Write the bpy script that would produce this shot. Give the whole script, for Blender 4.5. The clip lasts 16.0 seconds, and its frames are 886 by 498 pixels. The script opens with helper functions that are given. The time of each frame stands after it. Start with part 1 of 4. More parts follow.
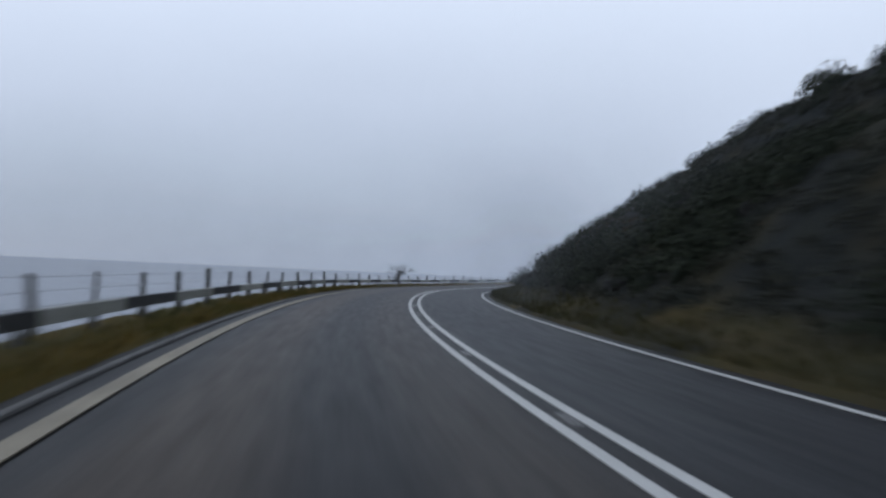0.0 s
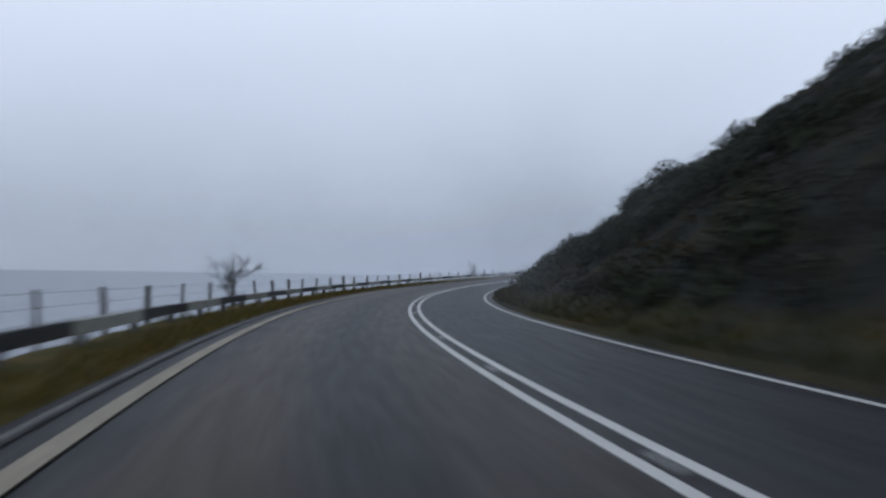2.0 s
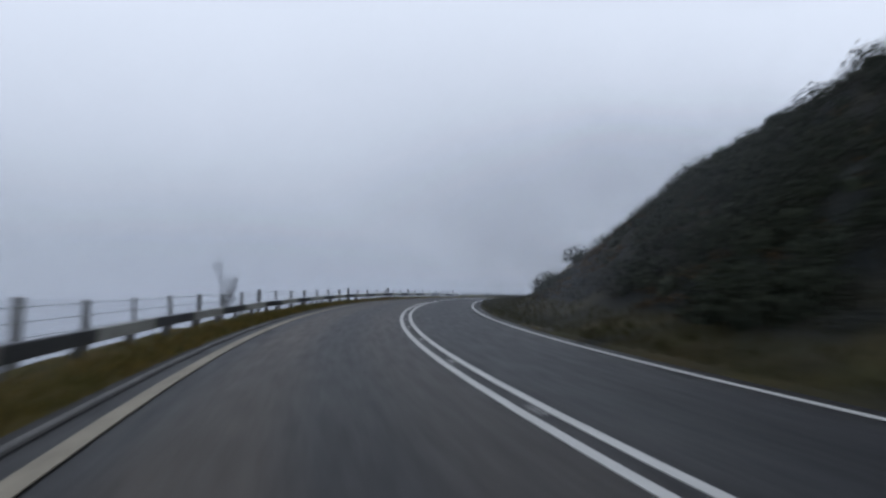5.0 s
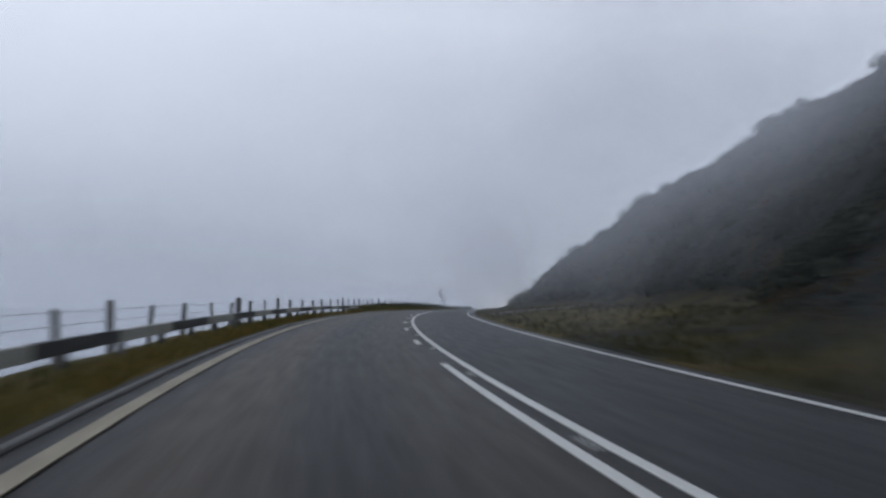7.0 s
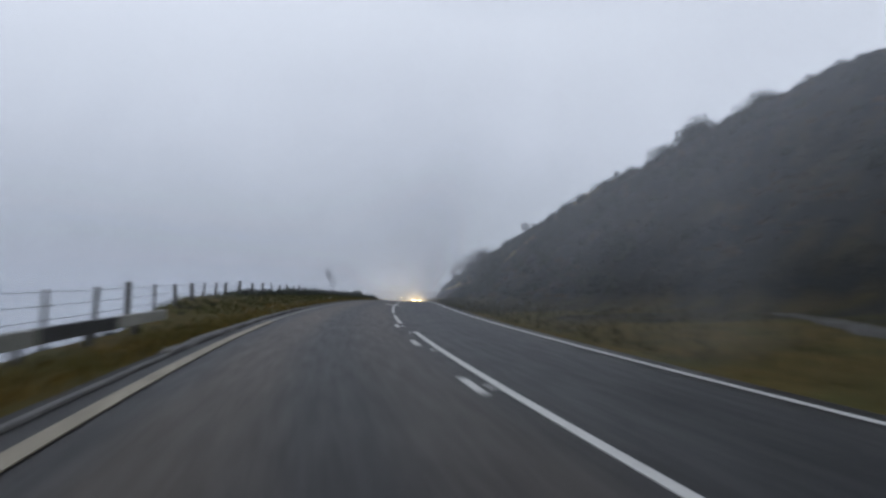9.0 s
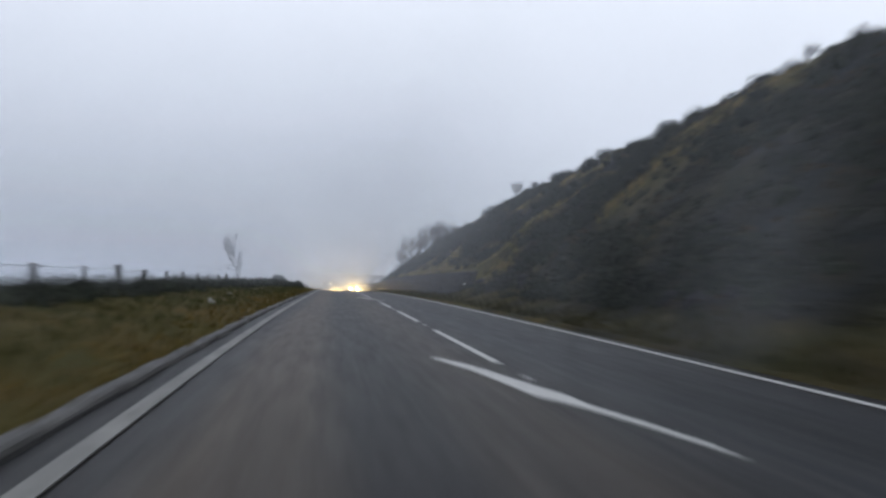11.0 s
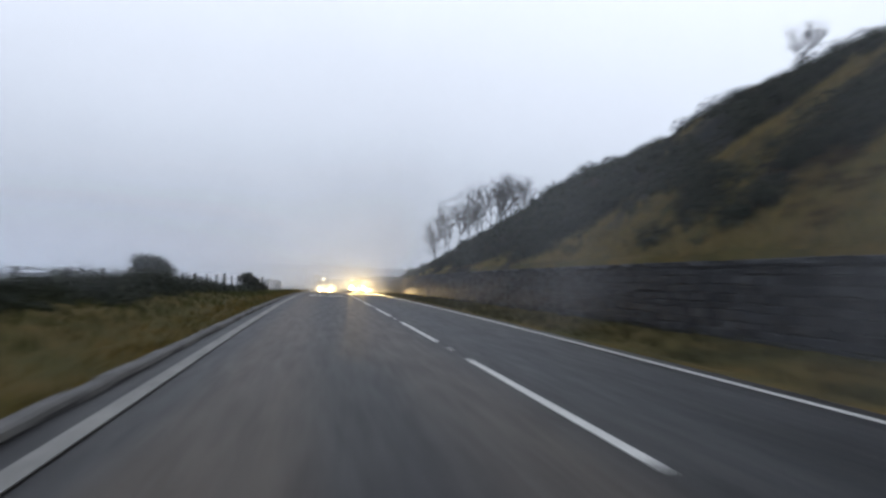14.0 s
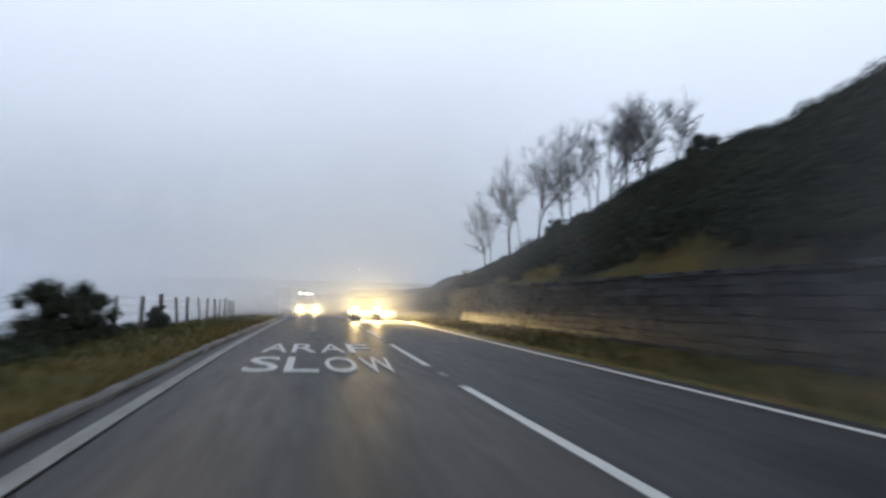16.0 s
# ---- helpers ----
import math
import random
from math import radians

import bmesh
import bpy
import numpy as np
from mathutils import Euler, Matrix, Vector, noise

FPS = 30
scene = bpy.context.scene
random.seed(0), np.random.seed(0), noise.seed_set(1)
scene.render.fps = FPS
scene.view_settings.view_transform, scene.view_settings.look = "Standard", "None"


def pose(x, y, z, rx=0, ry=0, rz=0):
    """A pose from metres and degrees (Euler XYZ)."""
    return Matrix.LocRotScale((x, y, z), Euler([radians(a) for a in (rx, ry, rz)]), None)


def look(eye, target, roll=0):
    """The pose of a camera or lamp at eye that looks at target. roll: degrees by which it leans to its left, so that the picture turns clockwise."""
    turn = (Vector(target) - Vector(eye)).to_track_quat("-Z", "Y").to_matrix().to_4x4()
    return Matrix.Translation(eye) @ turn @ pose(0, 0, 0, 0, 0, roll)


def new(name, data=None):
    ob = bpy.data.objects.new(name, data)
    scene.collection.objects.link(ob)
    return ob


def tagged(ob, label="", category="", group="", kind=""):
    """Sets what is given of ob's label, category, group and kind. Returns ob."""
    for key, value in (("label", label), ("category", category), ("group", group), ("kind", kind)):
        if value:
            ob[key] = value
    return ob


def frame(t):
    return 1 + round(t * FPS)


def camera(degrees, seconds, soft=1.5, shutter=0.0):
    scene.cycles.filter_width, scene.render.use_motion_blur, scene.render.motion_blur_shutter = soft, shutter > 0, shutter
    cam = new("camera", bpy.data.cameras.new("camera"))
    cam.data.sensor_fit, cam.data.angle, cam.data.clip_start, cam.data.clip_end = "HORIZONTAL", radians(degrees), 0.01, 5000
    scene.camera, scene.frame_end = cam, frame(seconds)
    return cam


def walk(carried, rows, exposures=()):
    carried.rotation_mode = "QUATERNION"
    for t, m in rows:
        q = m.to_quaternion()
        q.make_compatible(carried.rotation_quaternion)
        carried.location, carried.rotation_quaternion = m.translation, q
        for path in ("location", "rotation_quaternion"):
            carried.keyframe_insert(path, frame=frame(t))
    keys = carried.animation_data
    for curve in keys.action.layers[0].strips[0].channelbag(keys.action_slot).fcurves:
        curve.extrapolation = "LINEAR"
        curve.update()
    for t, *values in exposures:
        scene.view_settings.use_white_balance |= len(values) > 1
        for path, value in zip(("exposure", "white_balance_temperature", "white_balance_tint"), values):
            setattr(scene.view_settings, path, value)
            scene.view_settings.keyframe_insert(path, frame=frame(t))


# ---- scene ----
SOFT, SHUTTER = 2.6, 0.8
EXPOSURES = [(0, 0.02, 6200, 9), (3, 0.02, 6280, 9), (5.5, 0.05, 6450, 10), (8, 0.06, 6560, 10), (11, 0.26, 6660, 10), (13.5, 0.38, 6620, 10), (14.5, 0.4, 6520, 10), (16, 0.28, 6350, 8)]

# The road as curvature along its length: knots every 20 m from s = -20 m
KNOTS = [-20 + 20 * i for i in range(26)]
BEND = [6.83, 6.57, 6.31, 6.23, 7.44, 7.36, 6.87, 6.37, 5.5, 4.42, 4.13, 2.63, 0.62, -0.04, -0.2, -0.02, 0.38, 0.83, 0.0, -7, -10, -9, -6, -4, -4, -4]  # right-hand bend, 1 / km
SAG = [0.76, 1.52, -0.53, -3.84, 4.5, 5.06, 4.77, 0.83, -3.68, -4.74, -2.13, -2.65, -3.09, -2.3, -1.09, -2.15, -2.71, -1.3, -3, -6, -6, -2, 0, 0, 0, 0]  # change of slope, 1 / 10 km
STATION = np.arange(-20.0, 480.5, 0.5)


def sweep(rate):
    total = np.concatenate([[0], np.cumsum((rate[1:] + rate[:-1]) * 0.25)])
    return total - np.interp(0, STATION, total)


HEADING = sweep(np.interp(STATION, KNOTS, np.array(BEND) / 1e3))
EAST, NORTH = sweep(np.sin(HEADING)), sweep(np.cos(HEADING))
SLOPE = sweep(np.interp(STATION, KNOTS, np.array(SAG) / 1e4))
HEIGHT = sweep(SLOPE)


def along(s, values):
    return np.interp(s, STATION, values)


def place(s, off, up=0.0):
    """World position of a point s metres along the road, off metres right of its centre, up metres above its surface."""
    a = along(s, HEADING)
    over = max(s - 480, 0) + min(s + 20, 0)
    return Vector((along(s, EAST) + off * math.cos(a) + over * math.sin(a), along(s, NORTH) - off * math.sin(a) + over * math.cos(a), along(s, HEIGHT) + up))


def travelled(t):
    return float(np.interp(t, (0, 8.2, 10.4, 14, 16), (0, 153.3, 195.5, 266.5, 303.5)))


# Seconds; metres right of the centre line; degrees right of the road's line; pitch; lean
DRIVE = [
    (0, -2.07, 11.29, 1.87, 2.55),
    (0.5, -2.01, 11.09, 2.32, 1.53),
    (1, -2.18, 11.47, 2.61, 0.76),
    (1.5, -2.19, 12.41, 1.94, 0.93),
    (2, -2.20, 11.81, 2.05, 0.85),
    (2.5, -2.15, 12.17, 3.23, 0.77),
    (3, -2.07, 11.21, 3.07, 1.61),
    (5.5, -2.26, 13.07, 3.23, 0.17),
    (6, -2.20, 11.96, 3.34, 0.34),
    (6.5, -2.11, 12.79, 3.43, 0.10),
    (7, -2.00, 11.04, 3.16, 0.06),
    (7.5, -1.97, 11.79, 3.05, 0.53),
    (8, -1.87, 11.45, 3.24, 1.49),
    (8.2, -1.80, 11.06, 2.91, 1.12),
    (10.5, -2.19, 10.38, 2.30, 1.43),
    (11, -2.31, 9.50, 2.14, 1.70),
    (11.5, -2.42, 10.14, 2.35, 2.08),
    (12, -2.35, 9.35, 2.17, 2.54),
    (12.5, -2.26, 8.79, 1.91, 2.35),
    (13, -2.34, 9.76, 2.21, 2.91),
    (13.5, -2.24, 9.35, 2.39, 2.78),
    (14, -2.16, 9.26, 2.46, 2.66),
    (14.5, -2.15, 10.12, 2.80, 2.05),
    (15, -2.13, 10.50, 3.86, 1.85),
    (15.5, -2.06, 10.63, 4.00, 1.52),
    (16, -2.04, 10.48, 3.94, 1.43),
]
cam = camera(62, 16.0, soft=SOFT, shutter=SHUTTER)
EYE = 1.12
rows = []
for t in sorted([d[0] for d in DRIVE] + [3.5, 4.0, 4.5, 5.0, 8.6, 9.0, 9.4, 9.8, 10.2]):
    side, swing, pitch, lean = (float(np.interp(t, [d[0] for d in DRIVE], [d[k] for d in DRIVE])) for k in (1, 2, 3, 4))
    s = travelled(t)
    yaw, tip = along(s, HEADING) + radians(swing), radians(pitch) + math.atan(along(s, SLOPE))
    eye = place(s, side, EYE)
    rows.append((t, look(eye, eye + Vector((math.sin(yaw) * math.cos(tip), math.cos(yaw) * math.cos(tip), math.sin(tip))), lean)))
walk(cam, rows, EXPOSURES)
scene.cycles.transparent_max_bounces = 128

# ---- light ----
world = bpy.data.worlds.new("sky")
scene.world = world
world.use_nodes = True
wn, wl = world.node_tree.nodes, world.node_tree.links
wn.clear()
w_out, w_bg = wn.new("ShaderNodeOutputWorld"), wn.new("ShaderNodeBackground")
w_sky = wn.new("ShaderNodeTexSky")
w_sky.sky_type, w_sky.sun_disc, w_sky.sun_elevation, w_sky.sun_rotation = "NISHITA", False, radians(40), radians(-40)
w_dim = wn.new("ShaderNodeVectorMath")
w_dim.operation = "SCALE"
w_dim.inputs["Scale"].default_value = 0.006
w_co, w_sep, w_ramp = wn.new("ShaderNodeTexCoord"), wn.new("ShaderNodeSeparateXYZ"), wn.new("ShaderNodeValToRGB")
w_noise, w_add = wn.new("ShaderNodeTexNoise"), wn.new("ShaderNodeMath")
w_noise.inputs["Scale"].default_value, w_noise.inputs["Detail"].default_value = 2.2, 3
w_wob = wn.new("ShaderNodeMath")
w_wob.operation, w_wob.inputs[1].default_value, w_wob.inputs[2].default_value = "MULTIPLY_ADD", 0.10, -0.05
w_sum = wn.new("ShaderNodeVectorMath")
w_sum.operation = "ADD"
# Low cloud: grey at the horizon, brightest at middle height
stops = [(0.0, (0.355, 0.40, 0.49)), (0.06, (0.405, 0.455, 0.55)), (0.2, (0.61, 0.67, 0.795)), (0.36, (0.78, 0.85, 0.985)), (0.55, (0.5, 0.56, 0.68)), (1.0, (0.36, 0.41, 0.5))]
ramp = w_ramp.color_ramp
while len(ramp.elements) < len(stops):
    ramp.elements.new(0.5)
for e, (at, rgb) in zip(ramp.elements, stops):
    e.position, e.color = at, (*rgb, 1)
wl.new(w_co.outputs["Generated"], w_sep.inputs[0])
wl.new(w_co.outputs["Generated"], w_noise.inputs["Vector"])
wl.new(w_noise.outputs["Fac"], w_wob.inputs[0])
wl.new(w_sep.outputs["Z"], w_add.inputs[0])
wl.new(w_wob.outputs[0], w_add.inputs[1])
wl.new(w_add.outputs[0], w_ramp.inputs["Fac"])
wl.new(w_sky.outputs["Color"], w_dim.inputs[0])
wl.new(w_dim.outputs[0], w_sum.inputs[0])
wl.new(w_ramp.outputs["Color"], w_sum.inputs[1])
wl.new(w_sum.outputs[0], w_bg.inputs["Color"])
w_bg.inputs["Strength"].default_value = 0.95
wl.new(w_bg.outputs[0], w_out.inputs["Surface"])
sun = new("sun", bpy.data.lights.new("sun", "SUN"))
sun.data.energy, sun.data.angle, sun.data.color = 0.35, radians(40), (1.0, 0.96, 0.9)
sun.matrix_world = look((0, 0, 100), (30, 40, 50))


# ---- materials ----
def material(name, colours, sizes=(0.4, 4.0), rough=(0.6, 0.9), bump=0.3, bump_size=30.0, metal=0.0, vary=0.0, sheen=0.0, space="Object", stretch=None, gloss=0.5):
    """A procedural surface: three colours mixed by a coarse and a fine noise, with relief. sizes: noise scales, per metre."""
    m = bpy.data.materials.new(name)
    m.use_nodes = True
    n, l = m.node_tree.nodes, m.node_tree.links
    b = n["Principled BSDF"]
    co = n.new("ShaderNodeTexCoord")
    vec = co.outputs[space]
    if stretch:
        mp = n.new("ShaderNodeMapping")
        mp.inputs["Scale"].default_value = stretch
        l.new(vec, mp.inputs["Vector"])
        vec = mp.outputs[0]
    noises = []
    for k in (sizes[0], sizes[1], bump_size):
        t = n.new("ShaderNodeTexNoise")
        t.inputs["Scale"].default_value, t.inputs["Detail"].default_value, t.inputs["Roughness"].default_value = k, 5, 0.62
        l.new(vec, t.inputs["Vector"])
        noises.append(t)
    mixes = []
    for i in (0, 1):
        r = n.new("ShaderNodeMapRange")
        r.inputs["From Min"].default_value, r.inputs["From Max"].default_value = 0.36, 0.64
        l.new(noises[i].outputs["Fac"], r.inputs["Value"])
        mixes.append(r)
    a = n.new("ShaderNodeMix")
    a.data_type = "RGBA"
    a.inputs["A"].default_value, a.inputs["B"].default_value = (*colours[0], 1), (*colours[1], 1)
    l.new(mixes[0].outputs[0], a.inputs["Factor"])
    c = n.new("ShaderNodeMix")
    c.data_type = "RGBA"
    half = n.new("ShaderNodeMath")
    half.operation, half.inputs[1].default_value = "MULTIPLY", 0.6
    l.new(mixes[1].outputs[0], half.inputs[0])
    l.new(half.outputs[0], c.inputs["Factor"])
    l.new(a.outputs["Result"], c.inputs["A"])
    c.inputs["B"].default_value = (*colours[2], 1)
    last = c.outputs["Result"]
    if vary:
        info = n.new("ShaderNodeObjectInfo" if vary < 1 else "ShaderNodeNewGeometry")
        amount = vary if vary < 1 else vary - 1
        v = n.new("ShaderNodeMapRange")
        v.inputs["To Min"].default_value, v.inputs["To Max"].default_value = 1 - amount, 1 + amount
        l.new(info.outputs["Random" if vary < 1 else "Random Per Island"], v.inputs["Value"])
        s = n.new("ShaderNodeVectorMath")
        s.operation = "SCALE"
        l.new(last, s.inputs[0])
        l.new(v.outputs[0], s.inputs["Scale"])
        last = s.outputs[0]
    l.new(last, b.inputs["Base Color"])
    rr = n.new("ShaderNodeMapRange")
    rr.inputs["To Min"].default_value, rr.inputs["To Max"].default_value = rough
    l.new(noises[1].outputs["Fac"], rr.inputs["Value"])
    l.new(rr.outputs[0], b.inputs["Roughness"])
    b.inputs["Metallic"].default_value, b.inputs["Specular IOR Level"].default_value = metal, gloss
    if sheen:
        b.inputs["Sheen Weight"].default_value, b.inputs["Sheen Roughness"].default_value = sheen, 0.6
    bp = n.new("ShaderNodeBump")
    bp.inputs["Strength"].default_value, bp.inputs["Distance"].default_value = bump, 0.5 / bump_size
    l.new(noises[2].outputs["Fac"], bp.inputs["Height"])
    l.new(bp.outputs[0], b.inputs["Normal"])
    return m


def glowing(name, colour, strength):
    m = bpy.data.materials.new(name)
    m.use_nodes = True
    b = m.node_tree.nodes["Principled BSDF"]
    b.inputs["Base Color"].default_value = (0.9, 0.9, 0.9, 1)
    b.inputs["Emission Color"].default_value, b.inputs["Emission Strength"].default_value = (*colour, 1), strength
    return m


M_ASPHALT = material("wet_asphalt", [(0.0175, 0.0175, 0.0185), (0.025, 0.024, 0.0235), (0.0155, 0.0155, 0.017)], (0.8, 6), (0.4, 0.62), 0.3, 110, space="UV", stretch=(1, 0.1, 1), gloss=0.12)
M_PAINT = material("worn_road_paint", [(0.66, 0.65, 0.62), (0.58, 0.57, 0.54), (0.36, 0.355, 0.34)], (1.5, 14), (0.45, 0.7), 0.2, 90, gloss=0.3)
M_GRIMY_PAINT = material("grimy_edge_paint", [(0.37, 0.32, 0.23), (0.28, 0.24, 0.17), (0.12, 0.108, 0.088)], (1.2, 9), (0.5, 0.75), 0.2, 90, gloss=0.3)
M_WORN_PAINT = material("worn_edge_paint", [(0.30, 0.29, 0.265), (0.20, 0.195, 0.18), (0.06, 0.058, 0.055)], (0.9, 7), (0.5, 0.75), 0.3, 70, gloss=0.3)
M_HEATH = material("heather_and_bracken", [(0.013, 0.016, 0.017), (0.02, 0.023, 0.022), (0.031, 0.03, 0.025)], (0.07, 0.3), (0.85, 1.0), 1.0, 6.0, gloss=0.1)
M_TURF = material("verge_turf", [(0.066, 0.058, 0.016), (0.112, 0.072, 0.019), (0.038, 0.041, 0.015)], (0.5, 5), (0.85, 1.0), 0.8, 25, gloss=0.1)


def blended(name, first, second, layer):
    """One surface that passes from the first material to the second by a painted layer of the mesh."""
    m = first.copy()
    m.name = name
    n, l = m.node_tree.nodes, m.node_tree.links
    out = n["Material Output"]
    base = n["Principled BSDF"]
    at = n.new("ShaderNodeAttribute")
    at.attribute_name = layer
    mix = n.new("ShaderNodeMixShader")
    copies = {}
    for node in second.node_tree.nodes:
        if node.bl_idname == "ShaderNodeOutputMaterial":
            continue
        c = n.new(node.bl_idname)
        copies[node.name] = c
        for a, b in zip(node.inputs, c.inputs):
            if a.type != "SHADER":
                b.default_value = a.default_value
        if node.bl_idname == "ShaderNodeMix":
            c.data_type = node.data_type
            for a, b in zip(node.inputs, c.inputs):
                b.default_value = a.default_value
        if node.bl_idname in ("ShaderNodeMath", "ShaderNodeVectorMath"):
            c.operation = node.operation
    for k in second.node_tree.links:
        if k.to_node.name in copies:
            i = list(k.from_node.outputs).index(k.from_socket)
            j = list(k.to_node.inputs).index(k.to_socket)
            l.new(copies[k.from_node.name].outputs[i], copies[k.to_node.name].inputs[j])
    l.new(at.outputs["Fac"], mix.inputs[0])
    l.new(base.outputs[0], mix.inputs[1])
    l.new(copies["Principled BSDF"].outputs[0], mix.inputs[2])
    l.new(mix.outputs[0], out.inputs["Surface"])
    return m


def add_wheel_tracks(m):
    """Worn and dusty bands along the road, with wet sheen painted into their colour, by the distance from its centre.
    """
    n, l = m.node_tree.nodes, m.node_tree.links
    b = n["Principled BSDF"]
    co, sep, wob = n.new("ShaderNodeTexCoord"), n.new("ShaderNodeSeparateXYZ"), n.new("ShaderNodeTexNoise")
    mp = n.new("ShaderNodeMapping")
    mp.inputs["Scale"].default_value = (0.25, 0.05, 1)
    l.new(co.outputs["UV"], mp.inputs["Vector"])
    l.new(mp.outputs[0], wob.inputs["Vector"])
    l.new(co.outputs["UV"], sep.inputs[0])
    shift = n.new("ShaderNodeMath")
    shift.operation, shift.inputs[1].default_value = "MULTIPLY_ADD", 0.3
    l.new(wob.outputs["Fac"], shift.inputs[0])
    centred = n.new("ShaderNodeMath")
    centred.operation, centred.inputs[1].default_value = "SUBTRACT", 0.15
    l.new(sep.outputs["X"], centred.inputs[0])
    l.new(centred.outputs[0], shift.inputs[2])
    span = n.new("ShaderNodeMapRange")
    for key, value in (("From Min", -4.0), ("From Max", 4.0), ("To Min", 0.0), ("To Max", 1.0)):
        span.inputs[key].default_value = value
    l.new(shift.outputs[0], span.inputs["Value"])
    wave = n.new("ShaderNodeValToRGB")
    # warm pale and bluish bands also hold the wet road's sheen as colour
    wear_and_sheen = [(-4.0, 0.7, 0), (-3.4, 1.1, 0.05), (-3.05, 1.95, 0.28), (-2.45, 1.85, 0.26), (-2.0, 0.8, 0.04), (-1.5, 0.75, 0.03), (-1.05, 1.45, 0.18), (-0.5, 1.6, 0.2), (0.05, 0.85, 0), (0.8, 1.2, -0.05), (1.5, 0.7, -0.06), (2.3, 1.15, -0.03), (3.2, 0.8, 0)]
    while len(wave.color_ramp.elements) < len(wear_and_sheen):
        wave.color_ramp.elements.new(0.5)
    for e, (at, k, warm) in zip(wave.color_ramp.elements, wear_and_sheen):
        e.position, e.color = (at + 4.0) / 8.0, (k * (1 + warm) / 2, k / 2, k * (1 - warm) / 2, 1)
    l.new(span.outputs[0], wave.inputs["Fac"])
    mul = n.new("ShaderNodeVectorMath")
    mul.operation = "MULTIPLY"
    l.new(b.inputs["Base Color"].links[0].from_socket, mul.inputs[0])
    l.new(wave.outputs["Color"], mul.inputs[1])
    twice = n.new("ShaderNodeVectorMath")
    twice.operation = "SCALE"
    l.new(mul.outputs[0], twice.inputs[0])
    # a paler colour past the end of the double line
    pale_scale = n.new("ShaderNodeMapRange")
    for key, value in (("From Min", 172.0), ("From Max", 192.0), ("To Min", 2.0), ("To Max", 2.7)):
        pale_scale.inputs[key].default_value = value
    l.new(sep.outputs["Y"], pale_scale.inputs["Value"])
    l.new(pale_scale.outputs[0], twice.inputs["Scale"])
    l.new(twice.outputs[0], b.inputs["Base Color"])


add_wheel_tracks(M_ASPHALT)
M_GROUND = blended("heath_and_turf", M_HEATH, M_TURF, "turf")
M_STONE = material("rubble_stone", [(0.031, 0.033, 0.038), (0.045, 0.046, 0.049), (0.02, 0.022, 0.026)], (1.2, 9), (0.7, 0.95), 0.6, 25, gloss=0.15, vary=0.35)
M_STONE_JOINED = material("rubble_stone_far", [(0.031, 0.033, 0.038), (0.045, 0.046, 0.049), (0.02, 0.022, 0.026)], (1.2, 9), (0.7, 0.95), 0.6, 25, gloss=0.15, vary=1.35)
M_MORTAR = material("mortar", [(0.026, 0.026, 0.027), (0.034, 0.033, 0.031), (0.02, 0.02, 0.02)], (1, 12), (0.8, 1.0), 0.5, 60)
M_KERB = material("concrete_kerb", [(0.11, 0.108, 0.106), (0.165, 0.158, 0.15), (0.045, 0.046, 0.038)], (1.5, 14), (0.7, 0.95), 0.8, 35, vary=0.15)
M_WHITE_BOARD = material("weathered_white_board", [(0.36, 0.36, 0.325), (0.27, 0.27, 0.24), (0.13, 0.135, 0.105)], (0.8, 7), (0.5, 0.8), 0.3, 40, vary=0.15)
M_BLACK_BOARD = material("weathered_black_board", [(0.012, 0.013, 0.015), (0.018, 0.019, 0.02), (0.026, 0.027, 0.026)], (0.8, 7), (0.5, 0.8), 0.3, 40, vary=0.2)
M_POST = material("weathered_timber", [(0.075, 0.075, 0.074), (0.11, 0.11, 0.107), (0.048, 0.049, 0.049)], (2, 14), (0.7, 0.95), 0.5, 50, vary=0.3, stretch=(1, 1, 0.2))
M_WIRE = material("galvanised_wire", [(0.2, 0.2, 0.21), (0.26, 0.26, 0.27), (0.12, 0.11, 0.1)], (2, 20), (0.4, 0.6), 0.1, 60, metal=0.8)
M_MIST = material("mist", [(0.29, 0.303, 0.325), (0.31, 0.323, 0.345), (0.295, 0.308, 0.33)], (0.01, 0.03), (0.95, 1.0), 0.0, 1.0)


# ---- helpers ----
def part(name, bm, mat, parent=None, label=""):
    """Links a bmesh as one mesh object."""
    me = bpy.data.meshes.new(name)
    bm.to_mesh(me)
    bm.free()
    me.materials.append(mat)
    ob = new(name, me)
    ob.parent = parent
    return tagged(ob, label)


def sheet(name, verts, faces, mat, parent=None, label="", smooth=False, uv=None):
    me = bpy.data.meshes.new(name)
    me.from_pydata([tuple(v) for v in verts], [], faces)
    me.materials.append(mat)
    if smooth:
        me.shade_smooth()
    if uv is not None:
        layer = me.uv_layers.new(name="UVMap")
        index = np.empty(len(me.loops), dtype=np.int32)
        me.loops.foreach_get("vertex_index", index)
        layer.data.foreach_set("uv", np.asarray(uv, dtype=np.float32)[index].ravel())
    me.update()
    ob = new(name, me)
    ob.parent = parent
    if parent:
        ob.matrix_parent_inverse = parent.matrix_basis.inverted()
    return tagged(ob, label)


def grid_faces(rows_n, cols_n):
    return [(i * cols_n + j, i * cols_n + j + 1, (i + 1) * cols_n + j + 1, (i + 1) * cols_n + j) for i in range(rows_n - 1) for j in range(cols_n - 1)]


